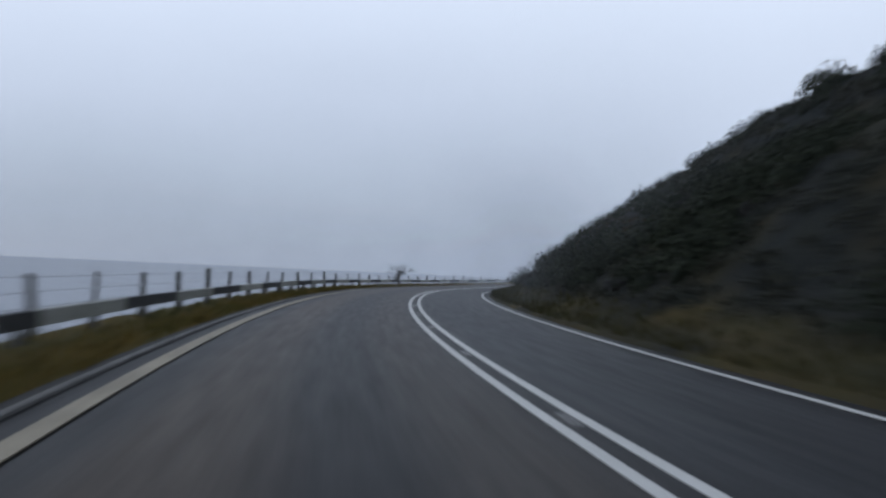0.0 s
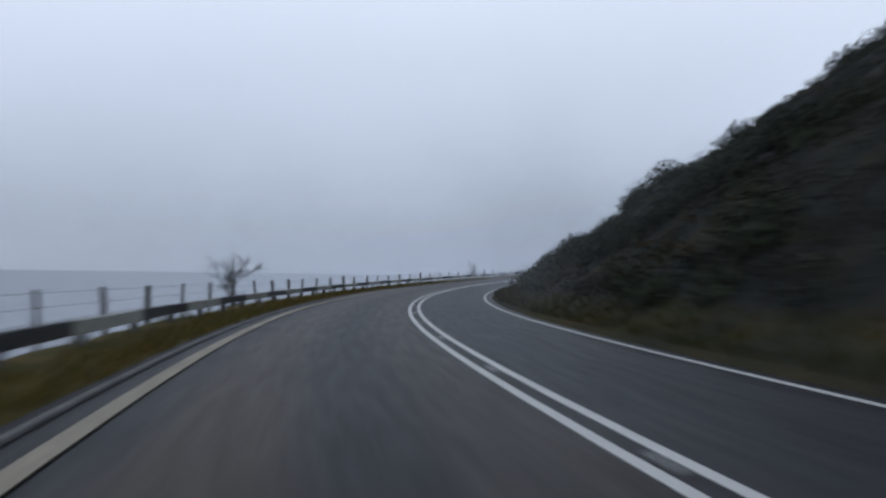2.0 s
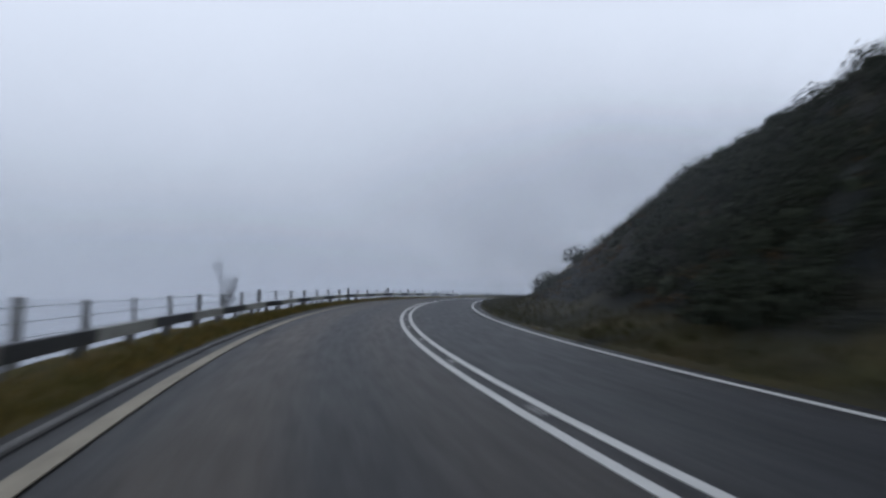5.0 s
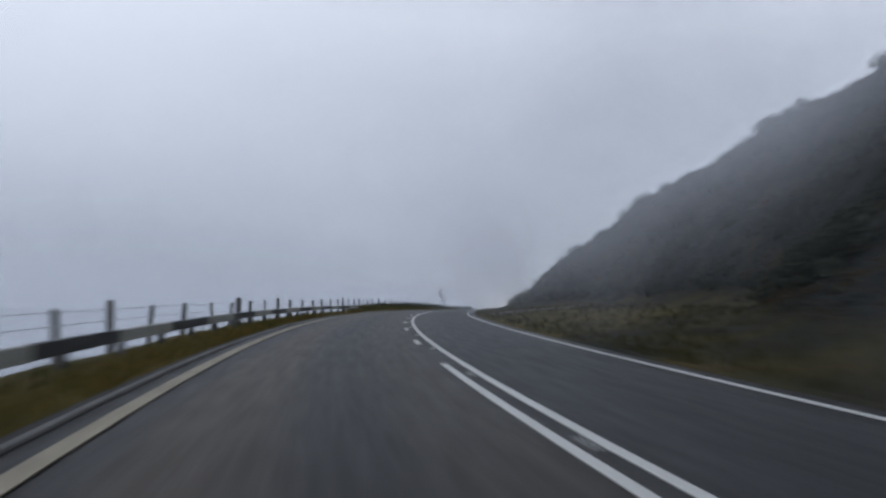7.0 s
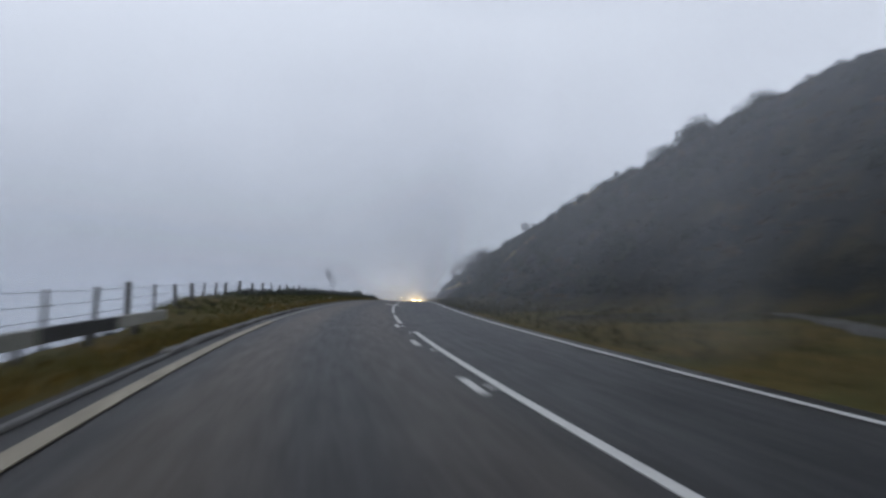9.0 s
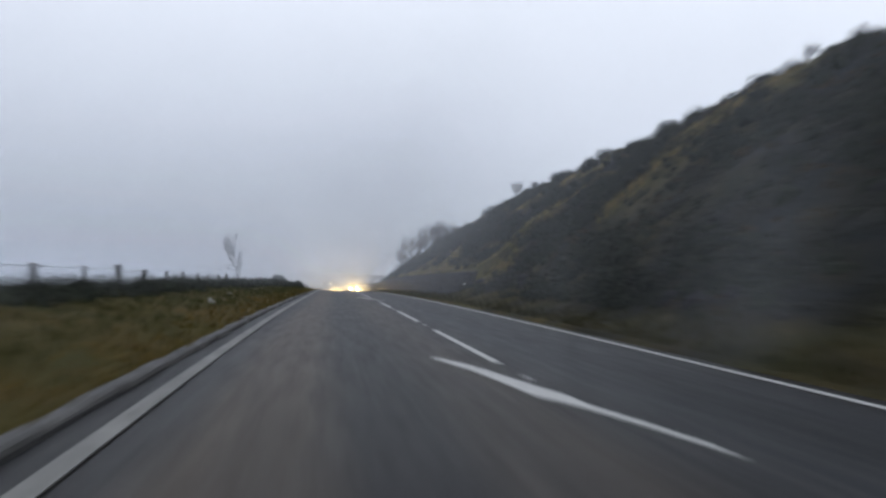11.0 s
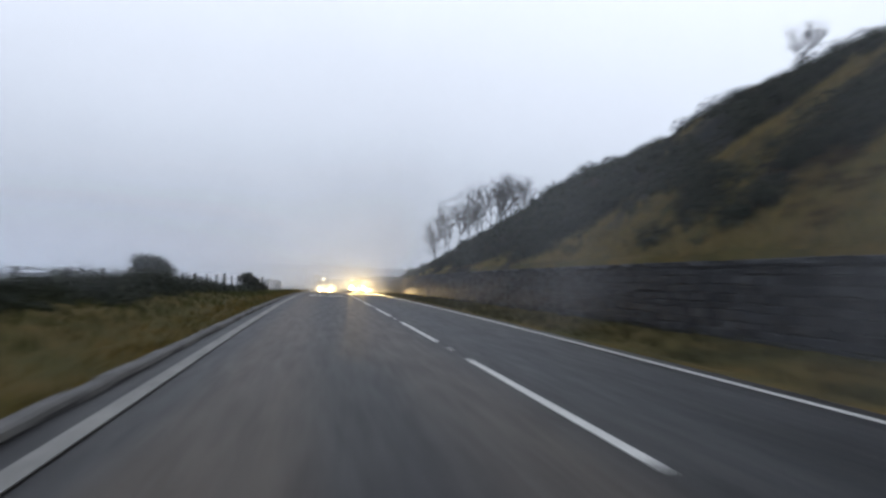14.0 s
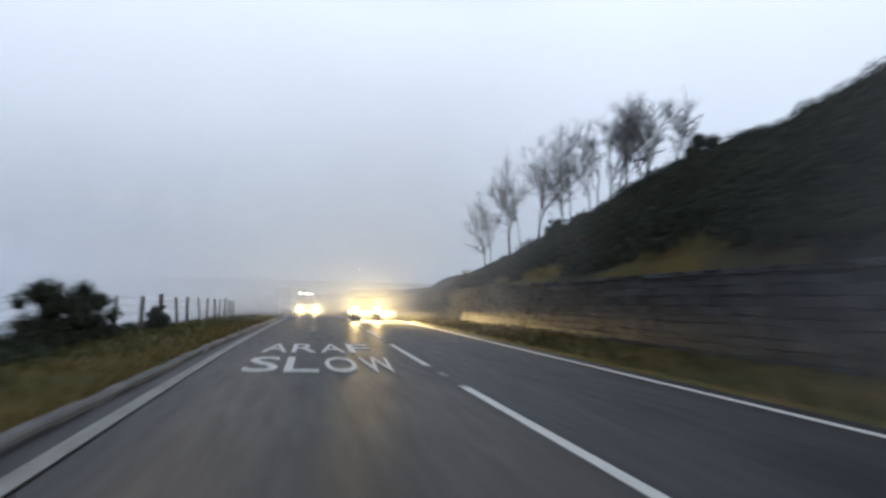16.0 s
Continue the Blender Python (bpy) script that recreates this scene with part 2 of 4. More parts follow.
def ribbon(name, stations, section, mat, parent=None, label="", smooth=False, closed=False):
    """A strip of the given cross-section (off, up) swept along the road."""
    verts, uv = [], []
    for s in stations:
        for off, up in section:
            verts.append(place(s, off, up))
            uv.append((off, s))
    faces = grid_faces(len(stations), len(section))
    if closed:
        k = len(section)
        faces += [(i * k + k - 1, i * k, (i + 1) * k, (i + 1) * k + k - 1) for i in range(len(stations) - 1)]
        faces += [tuple(range(k)), tuple(reversed(range((len(stations) - 1) * k, len(stations) * k)))]
    return sheet(name, verts, faces, mat, parent, label, smooth, uv)


def empty(name, at, label, category, group="", kind="", turn=0.0):
    ob = new(name)
    ob.matrix_basis = Matrix.Translation(at) @ Matrix.Rotation(turn, 4, "Z")
    return tagged(ob, label, category, group, kind)


def box(bm, size, m=Matrix(), bevel=0.0):
    made = bmesh.ops.create_cube(bm, size=1, matrix=m @ Matrix.Diagonal((*size, 1)))
    if bevel:
        edges = {e for v in made["verts"] for e in v.link_edges}
        bmesh.ops.bevel(bm, geom=list(edges), offset=bevel, segments=1, affect="EDGES")
    return bm


def road_frame(s, off, up=0.0):
    """A pose on the road: x to the right, y along it, z up."""
    return Matrix.Translation(place(s, off, up)) @ Matrix.Rotation(-along(s, HEADING), 4, "Z")


def fuzz(x, y, z=0.0, size=1.0):
    return noise.noise(Vector((x / size, y / size, z)))


# ---- ground ----
def knots(s, pairs):
    return float(np.interp(s, [p[0] for p in pairs], [p[1] for p in pairs]))


FOOT = [(-60, 5.2), (20, 5.2), (60, 4.8), (120, 5.4), (134, 6.0), (140, 6.6), (144, 7.1), (147, 8.2), (150, 9.4), (153, 11), (156, 13), (160, 15.5), (164, 17), (174, 16.5), (186, 14.5), (197, 11.5), (208, 6.8), (218, 5.0), (250, 5.2), (256, 6.8), (257.5, 7.5), (285, 7.0), (320, 6.4), (480, 6.4)]
RIDGE = [(-60, 12.0), (20, 12.0), (45, 12.4), (70, 12.1), (90, 11.5), (115, 11.5), (130, 11.6), (140, 11.8), (151, 12.0), (157, 13), (164, 16.5), (180, 17), (192, 16), (203, 14), (215, 12.6), (235, 12.4), (250, 12.9), (275, 13.6), (296, 13.4), (305, 13.3), (312, 12.8), (319, 12.6), (325, 11.8), (332, 11.2), (338, 11.0), (350, 10.8), (354, 10.2), (359, 7.6), (365, 5.6), (370, 4.2), (380, 3.4), (480, 2.5)]
SPAN = [(-60, 17), (140, 16.5), (152, 15), (164, 15.5), (190, 16), (212, 16.5), (480, 15.5)]  # from the foot to the ridge
WALL_FROM, WALL_TO, WALL_TOP = 256.0, 440.0, 1.8


def wall_off(s):
    return knots(s, [(256, 6.9), (285, 6.4), (320, 5.8), (480, 5.8)])


def terrain(s, off):
    """Height of the ground above the road's surface."""
    x, y, _ = place(s, off)
    if off >= 0:
        foot, top, span = knots(s, FOOT), knots(s, RIDGE), knots(s, SPAN)
        walled = WALL_FROM <= s <= WALL_TO
        base = 0.02 + 0.10 * min(max(off - 3.5, 0), 2.0) / 2 + 0.05 * max(min(off, foot) - 5.5, 0)
        base += min(max(off - 3.6, 0), 1.5) * 0.05 * fuzz(x, y, 3.3, 1.1)
        if walled and off <= wall_off(s) + 0.5:
            return min(base, 0.2)
        start = WALL_TOP - 0.12 if walled else base
        u = (off - foot) / span
        soft = 0.04
        u = soft * math.log1p(math.exp(min(u / soft, 60)))
        if u < 1:
            z = start + (top - start) * (1.12 * u - 0.12 * u * u)
        else:
            z = top + 0.12 * (u - 1) * span * math.exp(-(u - 1) * span / 40)
        rough = min(max((off - foot) / 2.5, 0), 1.0)
        return z + rough * (0.8 * fuzz(x, y, 1.3, 9) + 0.5 * fuzz(x, y, 4.1, 3.2) + 0.3 * fuzz(x, y, 7.7, 1.3))
    open_side = knots(s, [(183, 0), (200, 1)])  # past the barrier the verge is wider
    edge = 5.7 + 2.9 * open_side
    d = -off
    z = 0.04 + 0.06 * min(max(d - 4.3, 0), 1.0) + knots(s, [(183, 0), (200, 0.13), (296, 0.12), (312, -0.06)]) * min(max(d - 4.8, 0), 3.0)
    if d > edge:
        e = d - edge
        z -= 0.75 * e if e < 12 else 9 + 0.4 * (e - 12)
    z += min(max((d - 4.4) / 3, 0), 1) * 0.16 * fuzz(x, y, 2.2, 1.6)
    return max(z, -60)


def tongue(s, off, x, y):
    """How much of the slope is grass: a band above the wall with lobes, and strips higher up."""
    up = off - knots(s, FOOT)
    band = knots(s, [(215, -4), (240, 2.0), (258, 5.0), (272, 4.8), (288, 2.6), (308, 1.5), (330, 1.0), (350, 0.2)]) + knots(s, [(285, 5.0), (300, 2.6)]) * fuzz(x, y, 9.1, 5.5)
    strips = knots(s, [(225, 0), (245, 0.7), (285, 0.8), (300, 0.2), (352, 0.1)]) * (4.5 * fuzz(x + 0.4 * y, y, 2.7, 6.0) - 0.25)
    return min(max((band - up) / 1.2, strips), 1.0)


s_list = [-60 + 1.0 * i for i in range(541)]
o_list = [-600, -300, -150, -90, -55, -35, -24, -17, -13, -10.5, -9.2, -8.4, -7.7, -7.1, -6.5, -6.0, -5.6, -5.2, -4.8, -4.5, -4.3] + [-4.1, 3.3] + [3.45, 3.8, 4.3, 4.9, 5.4, 5.9, 6.4, 6.9] + [7.5 + 0.7 * i for i in range(31)] + [29.8, 31.5, 34, 37, 42, 50, 65, 85, 110]
verts = [place(s, o, terrain(s, o) if not -4.2 < o < 3.4 else -0.05) for s in s_list for o in o_list]
n_cols = len(o_list)
# the upland behind the hill runs on to the horizon
verts.append(Vector((2500, -700, 8)))
upland = [(i * n_cols + n_cols - 1, len(verts) - 1, (i + 1) * n_cols + n_cols - 1) for i in range(len(s_list) - 1)]
ground = sheet("ground", verts, grid_faces(len(s_list), n_cols) + upland, M_GROUND, label="steep heather and bracken hillside with grassy verges and a falling valley side", smooth=True)
tagged(ground, category="ground", kind="structure")
turf = []
for s in s_list:
    foot = knots(s, FOOT)
    for o in o_list:
        x, y, _ = place(s, o)
        if o < 0:
            w = (9.5 + o) / 2
        else:
            w = min((foot + 0.4 - o) / 1.2, 0.34)
            # grassy tongues on the slope above the wall
            w = max(w, tongue(s, o, x, y))
        turf.append(min(max(w + 0.5 * fuzz(x, y, 5.5, 1.0), 0), 1))
turf.append(0)
layer = ground.data.attributes.new("turf", "FLOAT", "POINT")
layer.data.foreach_set("value", turf)

# A flat opaque sheet stands in for valley mist, its grey matched to the horizon
mist_verts = [(-3000 + 200 * i, -3000 + 200 * j, -9.0) for i in range(34) for j in range(34)]
valley_mist = sheet("mist_sheet", mist_verts, grid_faces(34, 34), M_MIST, label="grey mist filling the valley below the road")
tagged(valley_mist, category="mist", kind="structure")

# ---- road ----
S_ROAD = [-60 + 2.0 * i for i in range(271)]
road = ribbon("road", S_ROAD, [(-4.05, -0.01), (-2.8, 0.0), (-1.3, 0.004), (0, 0.006), (1.3, 0.004), (2.6, 0.0), (3.4, -0.01), (3.4, -0.2)], M_ASPHALT, label="wet dark asphalt two-lane mountain road", smooth=True)
tagged(road, category="road", kind="structure")


def stripe(name, off, width, s0, s1, label="", mat=M_PAINT):
    n = max(int((s1 - s0) / 2), 1)
    return ribbon(name, [s0 + (s1 - s0) * i / n for i in range(n + 1)], [(off - width / 2, 0.005), (off - width / 2, 0.014), (off + width / 2, 0.014), (off + width / 2, 0.005)], mat, road, label)


stripe("edge_line", -3.70, 0.18, -60, 190, "solid white edge line, grimy", M_GRIMY_PAINT)
stripe("edge_line", -3.70, 0.16, 190, 478, "broad solid white edge line, worn and grimy", M_WORN_PAINT)
stripe("edge_line", 2.96, 0.10, -60, 478, "thin solid white edge line")
stripe("centre_line", 0.13, 0.11, -60, 186, "solid white line of the double centre line")
stripe("centre_line", -0.17, 0.11, -60, 142, "solid white line of the double centre line")
for k in range(8):
    stripe("centre_dash", -0.17, 0.11, 146.3 + 5.95 * k, 147.6 + 5.95 * k)
for k in range(31):
    a = 189.9 + 9 * k - (3.3 if k == 2 else 0)
    if k != 6:
        stripe("centre_dash", 0.0, 0.11, a, a + 6.0)


def flat_shape(name, outline, s0, off0, label=""):
    """A painted shape on the road, from an outline of (right, along) points."""
    lower = [place(s0 + v, off0 + u, 0.006) for u, v in outline]
    upper = [place(s0 + v, off0 + u, 0.015) for u, v in outline]
    n = len(outline)
    return sheet(name, lower + upper, [tuple(range(n, 2 * n))] + [(i, (i + 1) % n, n + (i + 1) % n, n + i) for i in range(n)], M_PAINT, road, label)


def lane_arrow(s0):
    line = [(0.42, 0.0, 0.05), (0.24, 0.9, 0.09), (0.02, 1.8, 0.14), (-0.10, 2.3, 0.34), (-0.26, 3.2, 0.24), (-0.42, 4.2, 0.2), (-0.62, 5.0, 0.16), (-0.78, 5.5, 0.10)]
    flat_shape("lane_arrow", [(u + w / 2, v) for u, v, w in line] + [(u - w / 2, v) for u, v, w in reversed(line)], s0, 0.0, "curved white return-to-lane arrow")


lane_arrow(211.9)
lane_arrow(245.2)


def painted_word(text, s0, height, off0, off1):
    """Tall letters painted across the lane, one part a letter, read by a driver going forward."""
    gap = (off1 - off0) / len(text)
    for i, ch in enumerate(text):
        cu = bpy.data.curves.new("letter", "FONT")
        cu.body, cu.extrude, cu.resolution_u = ch, 0.5, 3
        tmp = bpy.data.objects.new("letter", cu)
        scene.collection.objects.link(tmp)
        me = bpy.data.meshes.new_from_object(tmp.evaluated_get(bpy.context.evaluated_depsgraph_get()))
        bpy.data.objects.remove(tmp)
        co = np.empty(len(me.vertices) * 3)
        me.vertices.foreach_get("co", co)
        co = co.reshape(-1, 3)
        lo, hi = co.min(0), co.max(0)
        co = (co - lo) / (hi - lo)
        flat = []
        for x, y, z in co:
            flat.append(place(s0 + y * height, off0 + gap * (i + 0.08) + x * gap * 0.84, 0.006 + 0.009 * z))
        me.vertices.foreach_set("co", np.array([tuple(v) for v in flat]).ravel())
        me.materials.clear()
        me.materials.append(M_PAINT)
        ob = new("letter", me)
        ob.parent = road
        tagged(ob, "white painted road letter " + ch)


painted_word("SLOW", 314.8, 2.8, -3.05, -0.5)
painted_word("ARAF", 318.9, 2.8, -3.0, -0.6)

# Reflecting studs in cast housings
M_STUD = material("stud_housing", [(0.3, 0.3, 0.29), (0.38, 0.37, 0.35), (0.18, 0.18, 0.17)], (5, 40), (0.5, 0.7), 0.2, 90)
M_LENS = glowing("stud_glass", (1, 0.97, 0.9), 0.0)
M_LENS.node_tree.nodes["Principled BSDF"].inputs["Roughness"].default_value = 0.1
bm = bmesh.new()
box(bm, (0.10, 0.11, 0.022), Matrix.Translation((0, 0, 0.008)), 0.006)
stud_mesh = bpy.data.meshes.new("road_stud")
bm.to_mesh(stud_mesh)
bm.free()
stud_mesh.materials.append(M_STUD)
bm = bmesh.new()
for x in (-0.025, 0.025):
    bmesh.ops.create_uvsphere(bm, u_segments=6, v_segments=4, radius=0.014, matrix=Matrix.Translation((x, -0.055, 0.014)))
lens_mesh = bpy.data.meshes.new("reflector")
bm.to_mesh(lens_mesh)
bm.free()
lens_mesh.materials.append(M_LENS)
for s in [1.0 + 4.5 * k for k in range(42)] + [188.4 + 9 * k for k in range(32)]:
    stud = new("road_stud", stud_mesh)
    stud.parent = road
    stud.matrix_basis = road_frame(s, -0.02, 0.01)
    lens = new("reflector", lens_mesh)
    lens.parent = stud

# ---- gravel track ----
M_GRAVEL = material("wet_gravel", [(0.06, 0.058, 0.054), (0.085, 0.081, 0.074), (0.035, 0.034, 0.03)], (0.6, 9), (0.6, 0.9), 0.8, 30, gloss=0.3)
bends = [(171.0, 4.3, 0.8), (174.0, 5.6, 1.3), (177.0, 7.2, 1.2), (181.0, 9.0, 1.1), (186.0, 10.8, 1.0), (193.0, 12.6, 0.7)]
verts = []
for i in range(41):
    s = 171.0 + 22.0 * i / 40
    mid, half = knots(s, [b[:2] for b in bends]), 0.5 * knots(s, [(b[0], b[2]) for b in bends])
    for j in range(7):
        o = mid + half * (j / 3 - 1) * (1 + 0.3 * fuzz(s, j, 2.0, 1.5))
        level = 0.02 + 0.05 * min(o - 3.5, 2.0) + 0.05 * max(o - 5.5, 0)
        verts.append(place(s, o, level + (0.07 if 0 < j < 6 else -0.08)))
track = sheet("gravel_track", verts, grid_faces(41, 7), M_GRAVEL, label="pale gravel track leaving the road across the verge", smooth=True)
tagged(track, category="track", kind="structure")

# ---- kerb ----
kerb = ribbon("kerb", S_ROAD, [(-4.26, -0.1), (-4.26, 0.02), (-4.06, 0.02), (-4.05, -0.02)], M_MORTAR, label="low concrete kerb along the edge of the road")
tagged(kerb, category="kerb", kind="structure")
section = [(-4.22, 0.0), (-4.22, 0.06), (-4.20, 0.07), (-4.09, 0.07), (-4.06, 0.05), (-4.05, 0.0)]
verts, faces = [], []
for k in range(int(240 / 0.93)):
    s0 = -60 + 0.93 * k
    n0 = len(verts)
    for s in (s0, s0 + 0.905):
        verts += [place(s, -4.05 + (o + 4.05) * 0.45 + 0.004 * fuzz(k, 0.3), u * 0.5) for o, u in section]
    faces += [(n0 + i, n0 + i + 1, n0 + 7 + i, n0 + 6 + i) for i in range(5)] + [(n0, n0 + 5, n0 + 4, n0 + 3, n0 + 2, n0 + 1)]
low = sheet("kerb_stones", verts, faces, M_KERB, kerb, "half-sunk mossy kerb stones")
tagged(low, kind="stuff")
for k in range(290):
    s0 = 180 + 0.93 * k
    dip, push = 0.03 * fuzz(k * 1.7, 0.2), 0.05 * fuzz(k * 2.3, 4.2)
    ribbon("kerb_stone", [s0, s0 + 0.905], [(o + push, u + dip) for o, u in section], M_KERB, kerb, closed=True)
M_IRON = material("cast_iron", [(0.02, 0.02, 0.021), (0.03, 0.028, 0.026), (0.015, 0.015, 0.015)], (3, 20), (0.4, 0.6), 0.3, 60, metal=0.6)
for s in (254.2, 259.0):
    grate = empty("drain_grate", place(s, -3.93, 0.0), "dark cast-iron gully grate beside the kerb", "drain", "gully grates", turn=-along(s, HEADING))
    for i in range(6):
        part("bar", box(bmesh.new(), (0.025, 0.4, 0.02), Matrix.Translation((-0.09 + 0.036 * i, 0, 0.012)), 0.004), M_IRON, grate)
    for y in (-0.21, 0.21):
        part("frame_bar", box(bmesh.new(), (0.24, 0.03, 0.022), Matrix.Translation((0, y, 0.012)), 0.004), M_IRON, grate)

# ---- barrier ----
rail = empty("guard_rail", place(60, -5.2), "low roadside timber barrier painted in black and white bands", "barrier")
for k in range(-36, 72):
    s0 = 168.4 + 3.19 * (k - 67)
    if s0 < -40 or s0 > 182:
        continue
    wob = 0.012 * fuzz(k * 0.7, 2.0)
    sec = [(-5.16, 0.30 + wob), (-5.155, 0.31 + wob), (-5.155, 0.48 + wob), (-5.165, 0.495 + wob), (-5.235, 0.495 + wob), (-5.245, 0.48 + wob), (-5.245, 0.31 + wob), (-5.235, 0.30 + wob)]
    ribbon("board", [s0 + 0.01, s0 + 1.1, s0 + 2.1, s0 + 3.18], sec, M_WHITE_BOARD if k % 2 else M_BLACK_BOARD, rail, "weathered white board" if k % 2 else "weathered black board", closed=True)
bm = bmesh.new()
box(bm, (0.11, 0.13, 0.72), Matrix.Translation((0, 0, 0.12)), 0.012)
rail_post = bpy.data.meshes.new("post")
bm.to_mesh(rail_post)
bm.free()
rail_post.materials.append(M_POST)
for k in range(92):
    s = 150.8 + 2.45 * (k - 78)
    if -40 < s < 183:
        p = new("post", rail_post)
        p.parent = rail
        p.matrix_parent_inverse = rail.matrix_basis.inverted()
        p.matrix_basis = road_frame(s, -5.315, 0.0) @ pose(0, 0, 0, 2 * fuzz(k, 1.1), 2 * fuzz(k, 5.1), 0)


# ---- fence ----
def fence_off(s):
    return knots(s, [(184, -6.7), (205, -8.2), (300, -8.2), (330, -7.6), (480, -7.6)])


def fence_top(s):
    return knots(s, [(100, 0.82), (160, 0.78), (184, 0.92), (215, 1.22), (255, 1.06), (480, 1.15)])


fence = empty("fence", place(120, -7), "weathered timber post and wire stock fence", "fence")
post_meshes = []
for v in range(4):
    rnd = random.Random(v)
    bm = bmesh.new()
    r = 0.052 + 0.012 * v
    bmesh.ops.create_cone(bm, cap_ends=True, segments=8, radius1=r * 1.05, radius2=r * 0.92, depth=1.9, matrix=Matrix.Translation((0, 0, -0.95)))
    for q in bm.verts:
        q.co.x += rnd.uniform(-0.008, 0.008)
        q.co.y += rnd.uniform(-0.008, 0.008)
        if q.co.z > -0.1:
            q.co.z += rnd.uniform(-0.03, 0.02)
    me = bpy.data.meshes.new("post")
    bm.to_mesh(me)
    bm.free()
    me.materials.append(M_POST)
    post_meshes.append(me)
posts_at = []
s = -38.0
k = 0
while s < 400:
    posts_at.append((s, 0.0 if k % 7 else 0.10, k))
    s += 2.95 + 0.5 * fuzz(k * 1.3, 0.7)
    k += 1
for s, taller, k in posts_at:
    p = new("post", post_meshes[3 if taller else k % 3])
    p.parent = fence
    p.matrix_parent_inverse = fence.matrix_basis.inverted()
    p.matrix_basis = road_frame(s, fence_off(s), fence_top(s) + taller + 0.05 * fuzz(k * 2.1, 3.0)) @ pose(0, 0, 0, 9 * fuzz(k * 1.1, 8.8), 11 * fuzz(k * 1.9, 4.4), 30 * k)
for drop in (0.06, 0.3, 0.55):
    st = [q[0] for q in posts_at]
    verts = []
    for s in st:
        c = place(s, fence_off(s) + 0.06, fence_top(s) - drop)
        verts += [c + Vector((0, 0, 0.006)), c + Vector((0.005, 0.005, -0.004)), c + Vector((-0.005, -0.005, -0.004))]
    sheet("wire", verts, [(3 * i + a, 3 * i + b, 3 * i + 3 + b, 3 * i + 3 + a) for i in range(len(st) - 1) for a, b in ((0, 1), (1, 2), (2, 0))], M_WIRE, fence)

strainer = box(bmesh.new(), (0.19, 0.19, 1.6), Matrix.Translation((0, 0, 0.14)), 0.02)
low, high = Vector((0, 0.62, -0.4)), Vector((0, 0.08, 0.62))
box(strainer, (0.08, 0.08, (high - low).length), Matrix.Translation((low + high) / 2) @ (high - low).to_track_quat("Z", "X").to_matrix().to_4x4(), 0.01)
post = part("straining_post", strainer, M_POST, fence, "stout dark straining post with a brace")
post.matrix_parent_inverse = fence.matrix_basis.inverted()
post.matrix_basis = road_frame(159.6, -6.6, 0.0)

# Lone posts of an old fence on the ridge
for s, off, tall in ((64, 20.5, 1.1), (67, 20.6, 0.9), (70.5, 20.8, 1.2), (266, 20.5, 1.1), (269.5, 20.7, 0.9), (272, 20.9, 1.2), (231, 21, 0.9), (120, 20, 0.8)):
    p = new("fence_post", post_meshes[1])
    p.matrix_basis = road_frame(s, off, terrain(s, off) + tall) @ pose(0, 0, 0, 4 * fuzz(s, 1), 4 * fuzz(s, 2), s * 9)
    tagged(p, "old weathered timber fence post on the hill's crest", "fence post", "fence posts on the crest")


# ---- plants ----
bm = bmesh.new()
bmesh.ops.create_icosphere(bm, subdivisions=1, radius=1)
bm.verts.index_update()
CORE = np.array([tuple(v.co) for v in bm.verts])
CORE_FACES = np.array([[v.index for v in f.verts] for f in bm.faces])
bm.free()


def scatter_mesh(name, centres, spread, mat, label, category, seed, flat=0.7, leaf=(0.10, 0.22), count=60, core=0.0):
    """Clumps of small leaf triangles round the given centres: (position, radius), over a woody core."""
    rng = np.random.default_rng(seed)
    tris = []
    for c, r in centres:
        n = max(int(count * min(r, 1.6)), 12)
        d = rng.normal(size=(n, 3))
        d /= np.linalg.norm(d, axis=1)[:, None]
        d[:, 2] = np.abs(d[:, 2]) * flat
        rad = r * (0.55 + 0.5 * rng.random((n, 1))) * spread
        mid = np.array(c)[None] + d * rad
        size = rng.uniform(leaf[0], leaf[1], (n, 1)) * min(max(r, 0.6), 1.5)
        a = rng.normal(size=(n, 3))
        a -= 0.6 * d * (a * d).sum(1)[:, None]
        a /= np.linalg.norm(a, axis=1)[:, None]
        b = np.cross(a, d + 0.5 * rng.normal(size=(n, 3)))
        b /= np.linalg.norm(b, axis=1)[:, None]
        if core:
            ball = CORE * (1 + 0.22 * rng.normal(size=(len(CORE), 1))) * np.array([r, r, r * flat]) * core
            tris.append((np.array(c)[None] + ball)[CORE_FACES].reshape(-1, 3))
        tris.append(np.stack([mid - a * size * 0.5, mid + a * size * 0.5, mid + b * size * 1.1 + d * size * 0.3], 1).reshape(-1, 3))
    v = np.concatenate(tris)
    me = bpy.data.meshes.new(name)
    me.vertices.add(len(v))
    me.vertices.foreach_set("co", v.astype(np.float32).ravel())
    me.loops.add(len(v))
    me.loops.foreach_set("vertex_index", np.arange(len(v), dtype=np.int32))
    me.polygons.add(len(v) // 3)
    me.polygons.foreach_set("loop_start", np.arange(0, len(v), 3, dtype=np.int32))
    me.materials.append(mat)
    me.update(calc_edges=True)
    return tagged(new(name, me), label, category, kind="stuff")


